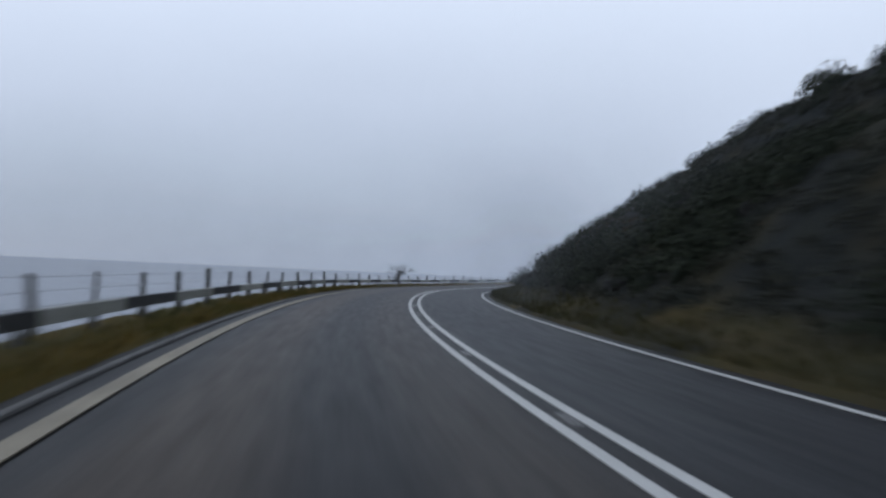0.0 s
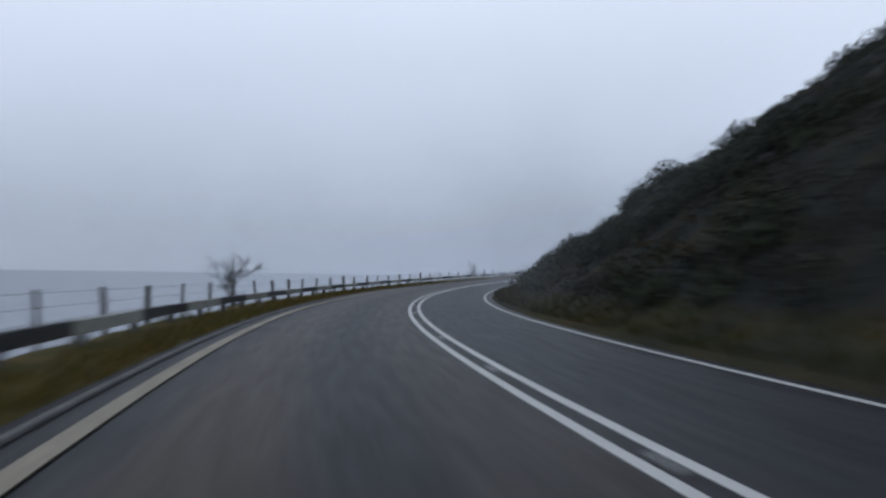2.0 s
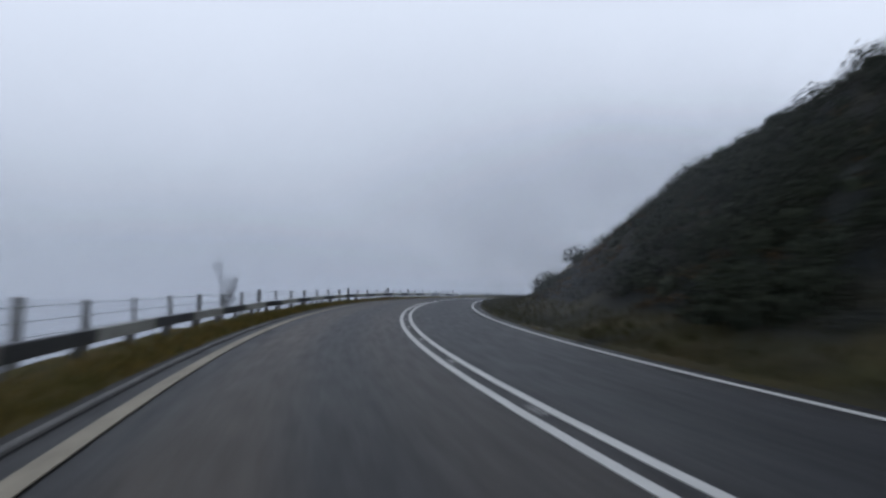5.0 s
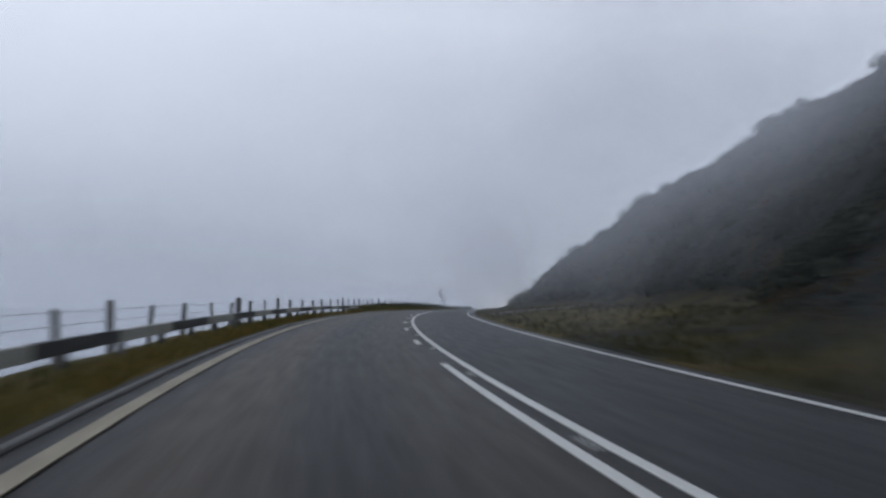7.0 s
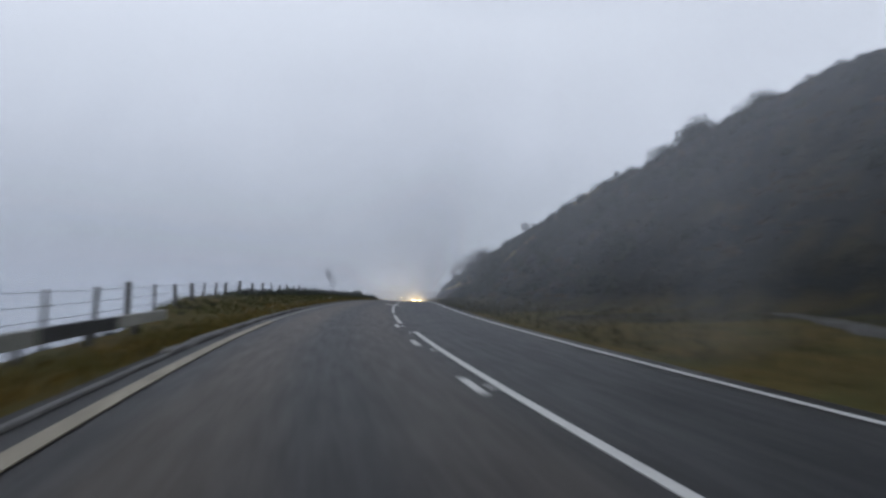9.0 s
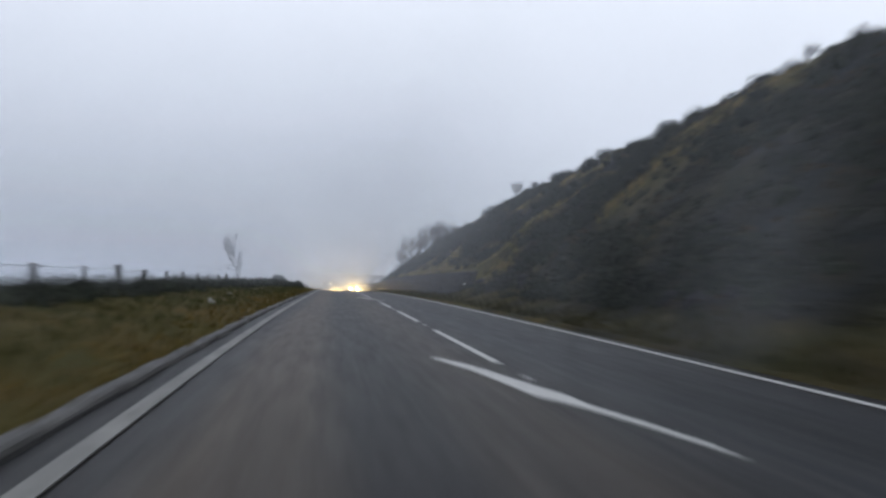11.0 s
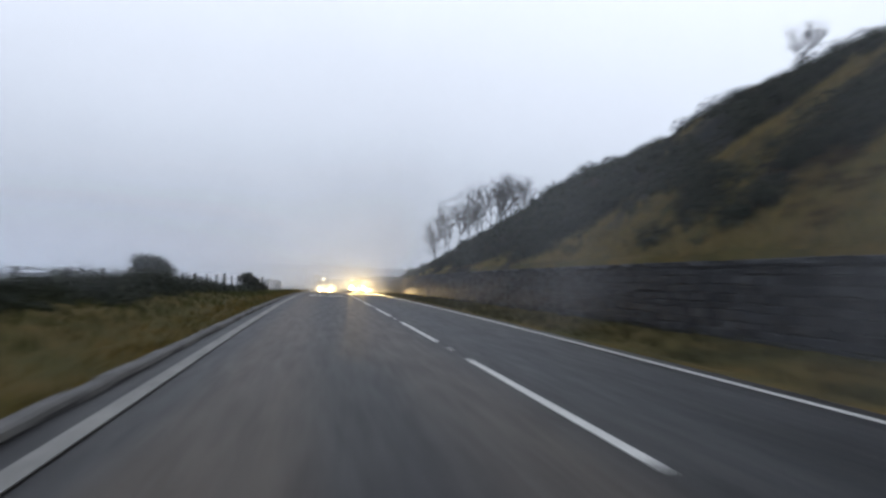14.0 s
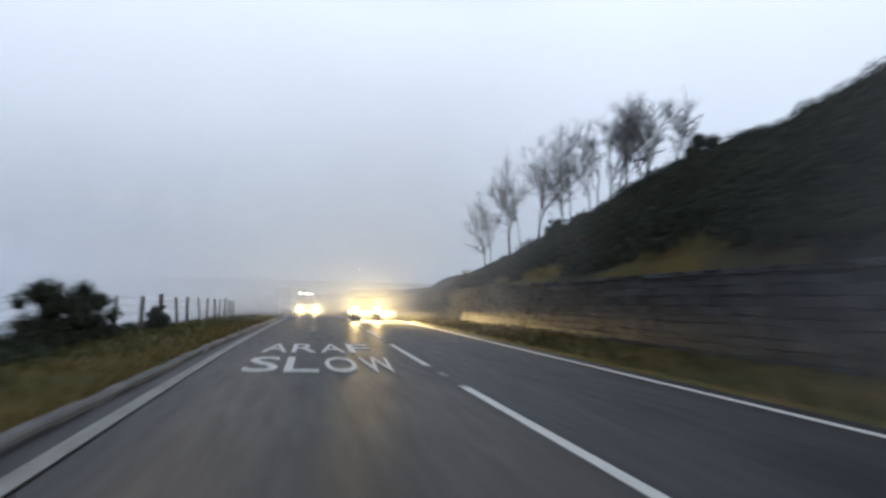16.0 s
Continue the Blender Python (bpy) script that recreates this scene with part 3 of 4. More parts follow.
M_GRASS = material("grass_blades", [(0.086, 0.072, 0.018), (0.15, 0.095, 0.025), (0.05, 0.056, 0.018)], (0.4, 3), (0.7, 0.95), 0.0, 20, vary=1.45, gloss=0.15)
M_STRAW = material("straw_grass_blades", [(0.18, 0.14, 0.055), (0.225, 0.155, 0.068), (0.11, 0.104, 0.04)], (0.3, 2), (0.7, 0.95), 0.0, 20, vary=1.35, gloss=0.12)
M_GRASS_DARK = material("olive_grass_blades", [(0.036, 0.036, 0.014), (0.058, 0.048, 0.019), (0.024, 0.028, 0.012)], (0.4, 3), (0.7, 0.95), 0.0, 20, vary=1.4, gloss=0.12)
M_GRASS_GREEN = material("green_grass_blades", [(0.056, 0.064, 0.022), (0.083, 0.075, 0.027), (0.04, 0.048, 0.018)], (0.4, 3), (0.7, 0.95), 0.0, 20, vary=1.4, gloss=0.12)
M_HEATHER = material("heather_sprigs", [(0.026, 0.030, 0.028), (0.036, 0.039, 0.031), (0.05, 0.047, 0.033)], (0.1, 0.6), (0.85, 1.0), 0.0, 10, vary=1.45, gloss=0.1)
M_GORSE = material("gorse_leaves", [(0.016, 0.021, 0.015), (0.026, 0.032, 0.02), (0.036, 0.040, 0.026)], (0.5, 2), (0.8, 1.0), 0.0, 10, vary=1.4, gloss=0.15)
M_BRACKEN = material("dead_bracken", [(0.056, 0.039, 0.021), (0.042, 0.033, 0.02), (0.072, 0.05, 0.027)], (0.3, 2), (0.8, 1.0), 0.0, 10, vary=1.35, gloss=0.1)
M_BARK = material("wet_bark", [(0.022, 0.021, 0.022), (0.032, 0.03, 0.029), (0.015, 0.015, 0.015)], (2, 12), (0.6, 0.9), 0.4, 30, gloss=0.25)

rnd = random.Random(5)


def blades(name, spots, label, seed, tall=(0.07, 0.2), mat=M_GRASS):
    rng = np.random.default_rng(seed)
    base = np.repeat(np.array([tuple(p) for p in spots]), 3, axis=0)
    n = len(base)
    base[:, :2] += rng.normal(scale=0.035, size=(n, 2))
    h = rng.uniform(tall[0], tall[1], n)
    lean = rng.normal(scale=0.35, size=(n, 2)) * h[:, None]
    turn = rng.uniform(0, math.pi, n)
    w = rng.uniform(0.006, 0.014, n)
    side = np.stack([np.cos(turn) * w, np.sin(turn) * w, np.zeros(n)], 1)
    mid = base + np.stack([lean[:, 0] * 0.35, lean[:, 1] * 0.35, h * 0.6], 1)
    tip = base + np.stack([lean[:, 0], lean[:, 1], h], 1)
    base[:, 2] -= 0.02
    v = np.stack([base - side, base + side, mid + side * 0.7, mid - side * 0.7, tip], 1).reshape(-1, 3)
    faces = []
    for i in range(0, 5 * n, 5):
        faces += [(i, i + 1, i + 2, i + 3), (i + 3, i + 2, i + 4)]
    return tagged(sheet(name, v, faces, mat, label=label), category="grass", kind="stuff")


spots, far_spots = [], []
while len(spots) < 16000:
    s = rnd.uniform(-10, 350)
    off = -4.25 - abs(rnd.gauss(0, 0.45)) if s < 190 else -4.2 - rnd.random() ** 1.5 * 3.7
    if off > (-5.6 if s < 185 else -8.2):
        (spots if off > -5.2 + 0.5 * fuzz(s, 1.0, 0, 2.5) else far_spots).append(place(s, off, terrain(s, off)))
blades("grass", spots, "rough ochre verge grass beyond the kerb", 11, (0.05, 0.15))
blades("grass", far_spots, "rough green verge grass below the fence", 14, (0.08, 0.2), M_GRASS_GREEN)
spots = []
while len(spots) < 17000:
    s = rnd.uniform(5, 350)
    off = 3.5 + rnd.random() ** 1.4 * (min(knots(s, FOOT), 14) - 3.3)
    if not (s > 255 and off > wall_off(s) - 0.1):
        spots.append(place(s, off, terrain(s, off)))
blades("grass", spots, "rough olive and brown verge grass below the hill", 12, (0.08, 0.22), M_GRASS_DARK)
spots = []
while len(spots) < 15000:
    s, off = rnd.uniform(240, 345), rnd.uniform(6.9, 21)
    x, y, _ = place(s, off)
    if off > knots(s, FOOT) + 0.2 and tongue(s, off, x, y) > 0.3:
        spots.append(place(s, off, terrain(s, off)))
blades("grass", spots, "tussocky straw-coloured grass on the slope above the wall", 13, (0.15, 0.42), M_STRAW)

heather, gorse, bracken = [], [], []
while len(heather) < 9500:
    s, u = rnd.uniform(0, 352), rnd.random()
    foot = knots(s, FOOT)
    off = foot + 0.3 + u ** 1.1 * (knots(s, SPAN) + 2.5)
    x, y, _ = place(s, off)
    r = rnd.uniform(0.25, 0.65)
    c = place(s, off, terrain(s, off) - 0.08)
    if s > 235 and tongue(s, off, x, y) > 0.35:
        continue
    if fuzz(x, y, 3.9, 5.0) > (-0.25 if 108 < s < 151 and off - foot < 7.5 else 0.12 if s > 104 else 0.42) and rnd.random() < 0.75:
        bracken.append((c, r * 0.8))
    elif fuzz(x, y, 6.2, 4.0) > 0.15 and rnd.random() < 0.35:
        gorse.append((c, r * 2.0))
    else:
        heather.append((c, r))
for s, off, r in ((262, 9.2, 1.0), (263.5, 10, 1.2), (266, 9.0, 0.9), (272, 10.2, 1.3), (274, 9.6, 1.1), (283, 11, 1.3), (285, 10.2, 1.0), (279, 12.5, 1.4), (300, 11, 1.4), (303, 10, 1.2), (306, 11.5, 1.4), (150, 11.0, 1.1), (152, 12.2, 1.2), (148.5, 11.0, 1.1)):
    for q in range(4):
        a, b = s + rnd.gauss(0, 0.7), off + rnd.gauss(0, 0.6)
        gorse.append((place(a, b, terrain(a, b) + 0.1), r * rnd.uniform(0.6, 1.0)))
for k in range(2600):
    s = rnd.uniform(236, 350)
    off = knots(s, FOOT) + 0.8 + rnd.random() * 16
    x, y, _ = place(s, off)
    if tongue(s, off, x, y) < 0.2 and fuzz(x, y, 12.0, 4.5) > knots(s, [(236, 0.0), (250, 0.1), (285, 0.08), (300, -0.1), (310, -0.3)]):
        gorse.append((place(s, off, terrain(s, off) - 0.1), rnd.uniform(0.4, 1.0)))
for k in range(60):
    s, up = rnd.uniform(284, 316), rnd.uniform(1.0, 5.0)
    off = knots(s, FOOT) + up
    x, y, _ = place(s, off)
    if fuzz(x, y, 15.0, 2.5) > 0.0:
        gorse.append((place(s, off, terrain(s, off) - 0.1), rnd.uniform(0.4, 0.8)))
for k in range(420):
    s = rnd.uniform(204, 262)
    off = knots(s, FOOT) + rnd.random() * 12
    gorse.append((place(s, off, terrain(s, off) - 0.1), rnd.uniform(0.3, 0.6)))
# dark gorse in drifts that climb the slope, and tongues of rusty bracken between them
for s0, o0, s1, o1, half, count in ((270, 9.3, 283, 15.5, 1.3, 70), (260, 9.0, 268, 17, 2.0, 90), (262, 17.5, 300, 20.5, 1.6, 110), (287, 9.2, 297, 14, 1.3, 50), (300, 10.5, 322, 15, 2.6, 150), (100, 8.5, 128, 12, 3.0, 190), (104, 14, 138, 18.5, 2.4, 130), (212, 9, 240, 16, 2.2, 110)):
    for k in range(count):
        u = rnd.random()
        s, off = s0 + (s1 - s0) * u + rnd.gauss(0, half * 0.5), o0 + (o1 - o0) * u + rnd.gauss(0, half * 0.5)
        if off > knots(s, FOOT) + 0.7:
            gorse.append((place(s, off, terrain(s, off) - 0.05), rnd.uniform(0.45, 0.95)))
for s0, o0, s1, o1, half, count in ((266.5, 8.4, 275, 13.5, 0.7, 120), (130, 8.0, 147, 13.5, 1.6, 260), (281, 9.0, 287, 13, 0.6, 70)):
    for k in range(count):
        u = rnd.random()
        s, off = s0 + (s1 - s0) * u + rnd.gauss(0, half), o0 + (o1 - o0) * u + rnd.gauss(0, half)
        if off > knots(s, FOOT) + 0.4:
            bracken.append((place(s, off, terrain(s, off) - 0.05), rnd.uniform(0.25, 0.5)))
scatter_mesh("heather", heather, 1.0, M_HEATHER, "dark wet heather covering the hillside", "heather", 21, 0.65, (0.07, 0.16), 165)
scatter_mesh("gorse", gorse, 1.0, M_GORSE, "dark green gorse bushes dotted over the hillside", "gorse", 22, 0.9, (0.06, 0.115), 430, 0.5)
scatter_mesh("bracken", bracken, 1.0, M_BRACKEN, "dead brown bracken in patches on the hillside", "bracken", 23, 0.55, (0.07, 0.16), 160)
bank = []
for k in range(1150):
    s = rnd.uniform(204, 334)
    off = -7.9 + rnd.gauss(0, 0.5)
    if off > -7.2:
        continue
    bank.append((place(s, off, terrain(s, off) - 0.05), rnd.uniform(0.3, 0.62) * knots(s, [(204, 0.5), (225, 1.0), (270, 1.05), (290, 1.25), (312, 1.1), (318, 0.5)])))
for k in range(240):
    s = rnd.uniform(268, 319)
    off = rnd.uniform(-8.4, -6.7)
    bank.append((place(s, off, terrain(s, off) - 0.1), rnd.uniform(0.45, 0.8)))
for k in range(260):
    s = rnd.uniform(0, 200)
    off = min(-6.5 + rnd.gauss(0, 0.3), -6.0)
    bank.append((place(s, off, terrain(s, off) - 0.05), rnd.uniform(0.15, 0.45) if fuzz(s, 3.0, 0, 9) > 0.15 else 0.1))
scatter_mesh("shrubs", bank, 1.0, M_GORSE, "dense low dark shrubs along the fence above the valley", "shrubs", 24, 1.0, (0.04, 0.09), 420, 0.5)


def tube(verts, faces, a, b, ra, rb, sides=5):
    d = (b - a).normalized()
    u = d.orthogonal().normalized()
    v = d.cross(u)
    n = len(verts)
    for c, r in ((a, ra), (b, rb)):
        for i in range(sides):
            t = 2 * math.pi * i / sides
            verts.append(c + u * (math.cos(t) * r) + v * (math.sin(t) * r))
    faces += [(n + i, n + (i + 1) % sides, n + sides + (i + 1) % sides, n + sides + i) for i in range(sides)]


def bare_tree(at, height, spread, label, seed, group="", lean=(0, 0), trunk_share=0.35, radius=0.09, depth=5, width=3.0, finest=0.004):
    """A leafless tree: a tapered trunk and a crown of forking limbs and twigs."""
    rng = random.Random(seed)
    thing = empty("tree", at, label, "tree", group)
    limbs, crown = ([], []), ([], [])
    def grow(p, d, length, r, level):
        steps = 3
        for i in range(steps):
            d = (d + Vector((rng.gauss(0, 0.16), rng.gauss(0, 0.16), rng.gauss(0.03, 0.1)))).normalized()
            q = p + d * (length / steps)
            tube(*(limbs if level == 0 else crown), p, q, r * (1 - 0.2 * i / steps), r * (1 - 0.2 * (i + 1) / steps), 6 if level < 2 else 3)
            p = q
            if (level > 0 or i > 0) and level < depth:
                for twig in range(2 if level > 1 else 1):
                    side = (d + Vector((rng.gauss(0, 0.7), rng.gauss(0, 0.7), rng.gauss(0.1, 0.5)))).normalized()
                    grow(p, side, length * rng.uniform(0.35, 0.6), max(r * 0.4, finest), level + 2)
        if level < depth:
            for i in range(rng.choice((2, 3, 3, 4))):
                side = Vector((rng.gauss(0, spread), rng.gauss(0, spread), 0))
                grow(p, (d + side).normalized(), length * rng.uniform(0.55, 0.85), r * rng.uniform(0.5, 0.68), level + 1)
    grow(Vector((0, 0, -0.3)), Vector((lean[0], lean[1], 1)).normalized(), height * trunk_share + 0.3, radius, 0)
    tall = max(c.z for c in crown[0]) / height
    wide = sorted(math.hypot(c.x, c.y) for c in crown[0])[int(len(crown[0]) * 0.97)] * 2 / width
    for c in limbs[0] + crown[0]:
        c.x, c.y, c.z = c.x / wide, c.y / wide, c.z / tall
    for name, (v, f) in (("trunk", limbs), ("crown", crown)):
        me = bpy.data.meshes.new(name)
        me.from_pydata([tuple(c) for c in v], [], f)
        me.materials.append(M_BARK)
        ob = new(name, me)
        ob.parent = thing
    return thing


def on_ground(s, off, sink=0.0):
    return place(s, off, terrain(s, off) - sink)


bare_tree(on_ground(68.7, -8.2), 3.9, 0.75, "small wind-bent leafless hawthorn behind the barrier", 31, trunk_share=0.55, lean=(0.1, 0.05), radius=0.11, width=2.7, finest=0.008)
bare_tree(on_ground(124.6, -8.2), 4.3, 0.40, "slender leafless sapling behind the barrier", 32, trunk_share=0.5, radius=0.06, width=1.8, finest=0.006)
bare_tree(on_ground(264, -9.2), 4.5, 0.34, "slender leafless birch on the valley side", 37, trunk_share=0.36, radius=0.06, width=2.4, finest=0.005)
grove = random.Random(9)
for i, (s, off, h) in enumerate(((351, 11.5, 7.6), (349.5, 12.3, 8.0), (353, 13.4, 7.9), (347.5, 13.0, 7.4), (351, 15.0, 7.2), (346.4, 14.6, 7.0), (344.6, 15.5, 6.6), (349, 17.0, 6.6), (344, 17.0, 6.2), (346.5, 18.4, 5.8), (342.3, 17.8, 5.2), (355, 12.0, 7.4), (358, 13.0, 7.0), (345.6, 16.2, 6.3), (348.4, 15.8, 6.8), (353.6, 15.6, 7.0), (343.2, 16.3, 5.6), (356.4, 11.0, 6.4), (361, 12.0, 6.2))):
    h *= grove.uniform(0.94, 1.06)
    bare_tree(on_ground(s, off), h, 0.62, "tall thin leafless tree above the end of the wall", 40 + i, "trees above the wall", trunk_share=0.36, radius=0.085, width=4.0, depth=5, finest=0.0045)
for i, (s, off, h, sp) in enumerate(((299, 20.5, 3.0, 0.3), (292, 21, 1.4, 0.6), (241, 21, 1.3, 0.7))):
    bare_tree(on_ground(s, off), h, sp, "small leafless tree on the hill's crest", 60 + i, "trees on the crest", radius=0.05, width=0.5 * h + 0.6)


def bush(at, width, height, label, seed, group=""):
    """An evergreen bush: a few stems and a crown of leaf clumps with gaps."""
    rng = random.Random(seed)
    thing = empty("bush", at, label, "bush", group)
    for i in range(4):
        v, f = [], []
        a = rng.uniform(0, 6.3)
        tip = Vector((math.cos(a) * width * 0.3, math.sin(a) * width * 0.3, height * rng.uniform(0.5, 0.8)))
        tube(v, f, Vector((0, 0, -0.15)), tip, 0.03, 0.012)
        me = bpy.data.meshes.new("stem")
        me.from_pydata([tuple(c) for c in v], [], f)
        me.materials.append(M_BARK)
        stem = new("stem", me)
        stem.parent = thing
    clumps = []
    for i in range(42):
        a, q = rng.uniform(0, 6.3), rng.random() ** 0.5
        z = rng.random() ** 1.3 * 0.9
        bulge = math.cos(1.2 * z)
        clumps.append(((math.cos(a) * q * width * 0.42 * bulge, math.sin(a) * q * width * 0.42 * bulge, height * z), width * rng.uniform(0.12, 0.2)))
    crown = scatter_mesh("crown", clumps, 1.0, M_GORSE, "", "", seed, 1.0, (0.05, 0.10), 560, 0.45)
    for key in ("category", "kind"):
        if key in crown:
            del crown[key]
    crown.parent = thing
    return thing


bush(on_ground(320.5, -7.5), 2.0, 1.6, "dense dark evergreen bush on the verge by the fence", 71)
bush(on_ground(323.5, -7.6), 1.9, 1.5, "dense dark evergreen bush on the verge by the fence", 72)
bush(on_ground(331, -7.4), 0.9, 0.8, "small dark bush on the verge by the fence", 73)
bush(on_ground(296, -8.6), 2.4, 1.0, "dark spreading bush among the heather", 74)
for i, (s, off, w, h) in enumerate(((271, 20.5, 2.0, 1.0), (259, 20.2, 1.8, 0.9), (262, 20.8, 1.5, 0.8), (244, 20.6, 1.4, 0.8), (134, 19.8, 1.8, 0.7), (281, 20.5, 1.3, 0.9), (341, 19, 2.6, 1.5), (347, 12.5, 1.6, 1.4))):
    bush(on_ground(s, off), w, h, "dark bush breaking the hill's skyline", 80 + i, "bushes on the crest")

# Pale stones lying in the verge
M_PALE = material("pale_limestone", [(0.3, 0.3, 0.29), (0.38, 0.37, 0.35), (0.2, 0.2, 0.19)], (2, 15), (0.7, 0.9), 0.4, 30)
M_ROCK = material("hill_rock", [(0.03, 0.03, 0.032), (0.045, 0.043, 0.041), (0.02, 0.02, 0.021)], (0.8, 5), (0.7, 0.95), 0.7, 12, gloss=0.15)


def rock(name, at, size, mat, label, category, seed, group=""):
    bm = bmesh.new()
    bmesh.ops.create_icosphere(bm, subdivisions=2, radius=1)
    for v in bm.verts:
        k = 1 + 0.35 * noise.noise(v.co * 1.3 + Vector((seed * 3.1, 0, 0))) + 0.12 * noise.noise(v.co * 4 + Vector((0, seed * 1.7, 0)))
        v.co = Vector((v.co.x * size[0], v.co.y * size[1], v.co.z * size[2])) * k
    ob = part(name, bm, mat)
    ob.matrix_basis = Matrix.Translation(at) @ Matrix.Rotation(seed * 1.1, 4, "Z")
    return tagged(ob, label, category, group)


for i, (s, off, w) in enumerate(((231.4, -6.0, 0.11), (229.8, -5.7, 0.13), (238, -6.3, 0.09))):
    rock("rock", on_ground(s, off) + Vector((0, 0, 0.05)), (w, w * 0.5, 0.08), M_PALE, "pale stone lying in the verge grass", "rock", 3 + i, "pale stones in the verge")
for i in range(26):
    s = rnd.uniform(205, 250)
    off = knots(s, FOOT) + rnd.uniform(0.2, 4.5)
    w = rnd.uniform(0.2, 0.5)
    rock("rock", on_ground(s, off, 0.1), (w, w * 0.8, w * rnd.uniform(0.5, 0.9)), M_ROCK, "dark weathered rock jutting from the hillside", "rock", 20 + i, "rocks in the hillside")
for i in range(14):
    s = rnd.uniform(8, 140)
    off = knots(s, FOOT) + rnd.uniform(0.4, 8)
    w = rnd.uniform(0.2, 0.55)
    rock("rock", on_ground(s, off), (w, w * 0.8, w * 0.7), M_ROCK, "dark weathered rock jutting from the hillside", "rock", 70 + i, "rocks in the hillside")

# ---- sign on the wall ----
M_PLATE = material("white_plate", [(0.7, 0.7, 0.68), (0.62, 0.62, 0.6), (0.45, 0.45, 0.43)], (3, 20), (0.4, 0.6), 0.1, 60)
plate = part("wall_plate", box(bmesh.new(), (0.02, 0.34, 0.13), Matrix(), 0.005), M_PLATE)
plate.matrix_basis = road_frame(257.8, wall_off(257.8) - 0.06, 1.0)
tagged(plate, "small white plate fixed to the stone wall", "sign")

# ---- vehicles ----
M_CAR = material("dark_car_paint", [(0.02, 0.022, 0.026), (0.024, 0.026, 0.03), (0.03, 0.03, 0.032)], (0.5, 4), (0.2, 0.35), 0.02, 60, metal=0.3)
M_CAB = material("white_lorry_paint", [(0.4, 0.4, 0.4), (0.36, 0.36, 0.36), (0.25, 0.25, 0.24)], (0.5, 4), (0.3, 0.5), 0.02, 60)
M_GLASS = material("dark_glass", [(0.01, 0.011, 0.012)] * 3, (1, 2), (0.03, 0.06), 0.0, 10)
M_TYRE = material("tyre_rubber", [(0.015, 0.015, 0.015), (0.02, 0.02, 0.02), (0.012, 0.012, 0.012)], (3, 20), (0.7, 0.9), 0.2, 60)
M_RIM = material("alloy", [(0.3, 0.3, 0.31), (0.35, 0.35, 0.36), (0.22, 0.22, 0.22)], (3, 20), (0.3, 0.45), 0.05, 60, metal=0.9)
M_LAMP = glowing("headlamp_glow", (1.0, 0.74, 0.32), 80)
M_MARKER = glowing("marker_glow", (1.0, 0.85, 0.55), 40)


def loft(stations, mat, name, parent, label=""):
    """Skin over sections (y, half width at bottom, half width at top, z bottom, z top), with rounded shoulders."""
    verts, n = [], 10
    for y, wb, wt, z0, z1 in stations:
        h = z1 - z0
        ring = [(-wb * 0.92, z0), (-wb, z0 + 0.15 * h), (-wt - (wb - wt) * 0.3, z0 + 0.7 * h), (-wt * 0.93, z0 + 0.93 * h), (-wt * 0.75, z1)]
        ring = ring + [(-x, z) for x, z in reversed(ring)]
        verts += [(x, y, z) for x, z in ring]
    faces = [(i * n + j, i * n + (j + 1) % n, (i + 1) * n + (j + 1) % n, (i + 1) * n + j) for i in range(len(stations) - 1) for j in range(n)]
    faces += [tuple(reversed(range(n))), tuple(range((len(stations) - 1) * n, len(stations) * n))]
    me = bpy.data.meshes.new(name)
    me.from_pydata(verts, [], faces)
    me.materials.append(mat)
    me.shade_smooth()
    ob = new(name, me)
    ob.parent = parent
    return tagged(ob, label)


def wheel(parent, x, y, r, w):
    bm = bmesh.new()
    m = Matrix.Translation((x, y, r)) @ Matrix.Rotation(math.pi / 2, 4, "Y")
    bmesh.ops.create_cone(bm, cap_ends=True, segments=24, radius1=r, radius2=r, depth=w, matrix=m)
    bmesh.ops.bevel(bm, geom=[e for e in bm.edges if len(e.link_faces) == 2 and any(len(f.verts) > 4 for f in e.link_faces)], offset=0.03, segments=2, affect="EDGES")
    hub = new("wheel")
    hub.parent = parent
    part("tyre", bm, M_TYRE, hub)
    bm = bmesh.new()
    bmesh.ops.create_cone(bm, cap_ends=True, segments=20, radius1=r * 0.64, radius2=r * 0.58, depth=w + 0.02, matrix=m)
    part("rim", bm, M_RIM, hub)


def lamp_disc(parent, x, y, z, r, name="headlight", mat=M_LAMP):
    bm = bmesh.new()
    bmesh.ops.create_uvsphere(bm, u_segments=14, v_segments=8, radius=r, matrix=Matrix.Translation((x, y, z)) @ Matrix.Diagonal((1, 0.35, 1, 1)))
    part(name, bm, mat, parent, "lit warm headlight" if name == "headlight" else "lit marker lamp")


def beam(at, target, power, size):
    lamp = new("headlight_beam_or_glow", bpy.data.lights.new("headlight_beam_or_glow", "SPOT"))
    lamp.data.energy, lamp.data.spot_size, lamp.data.spot_blend, lamp.data.shadow_soft_size, lamp.data.color = power, radians(size), 0.6, 0.012, (1.0, 0.68, 0.26)
    lamp.matrix_world = look(at, target)


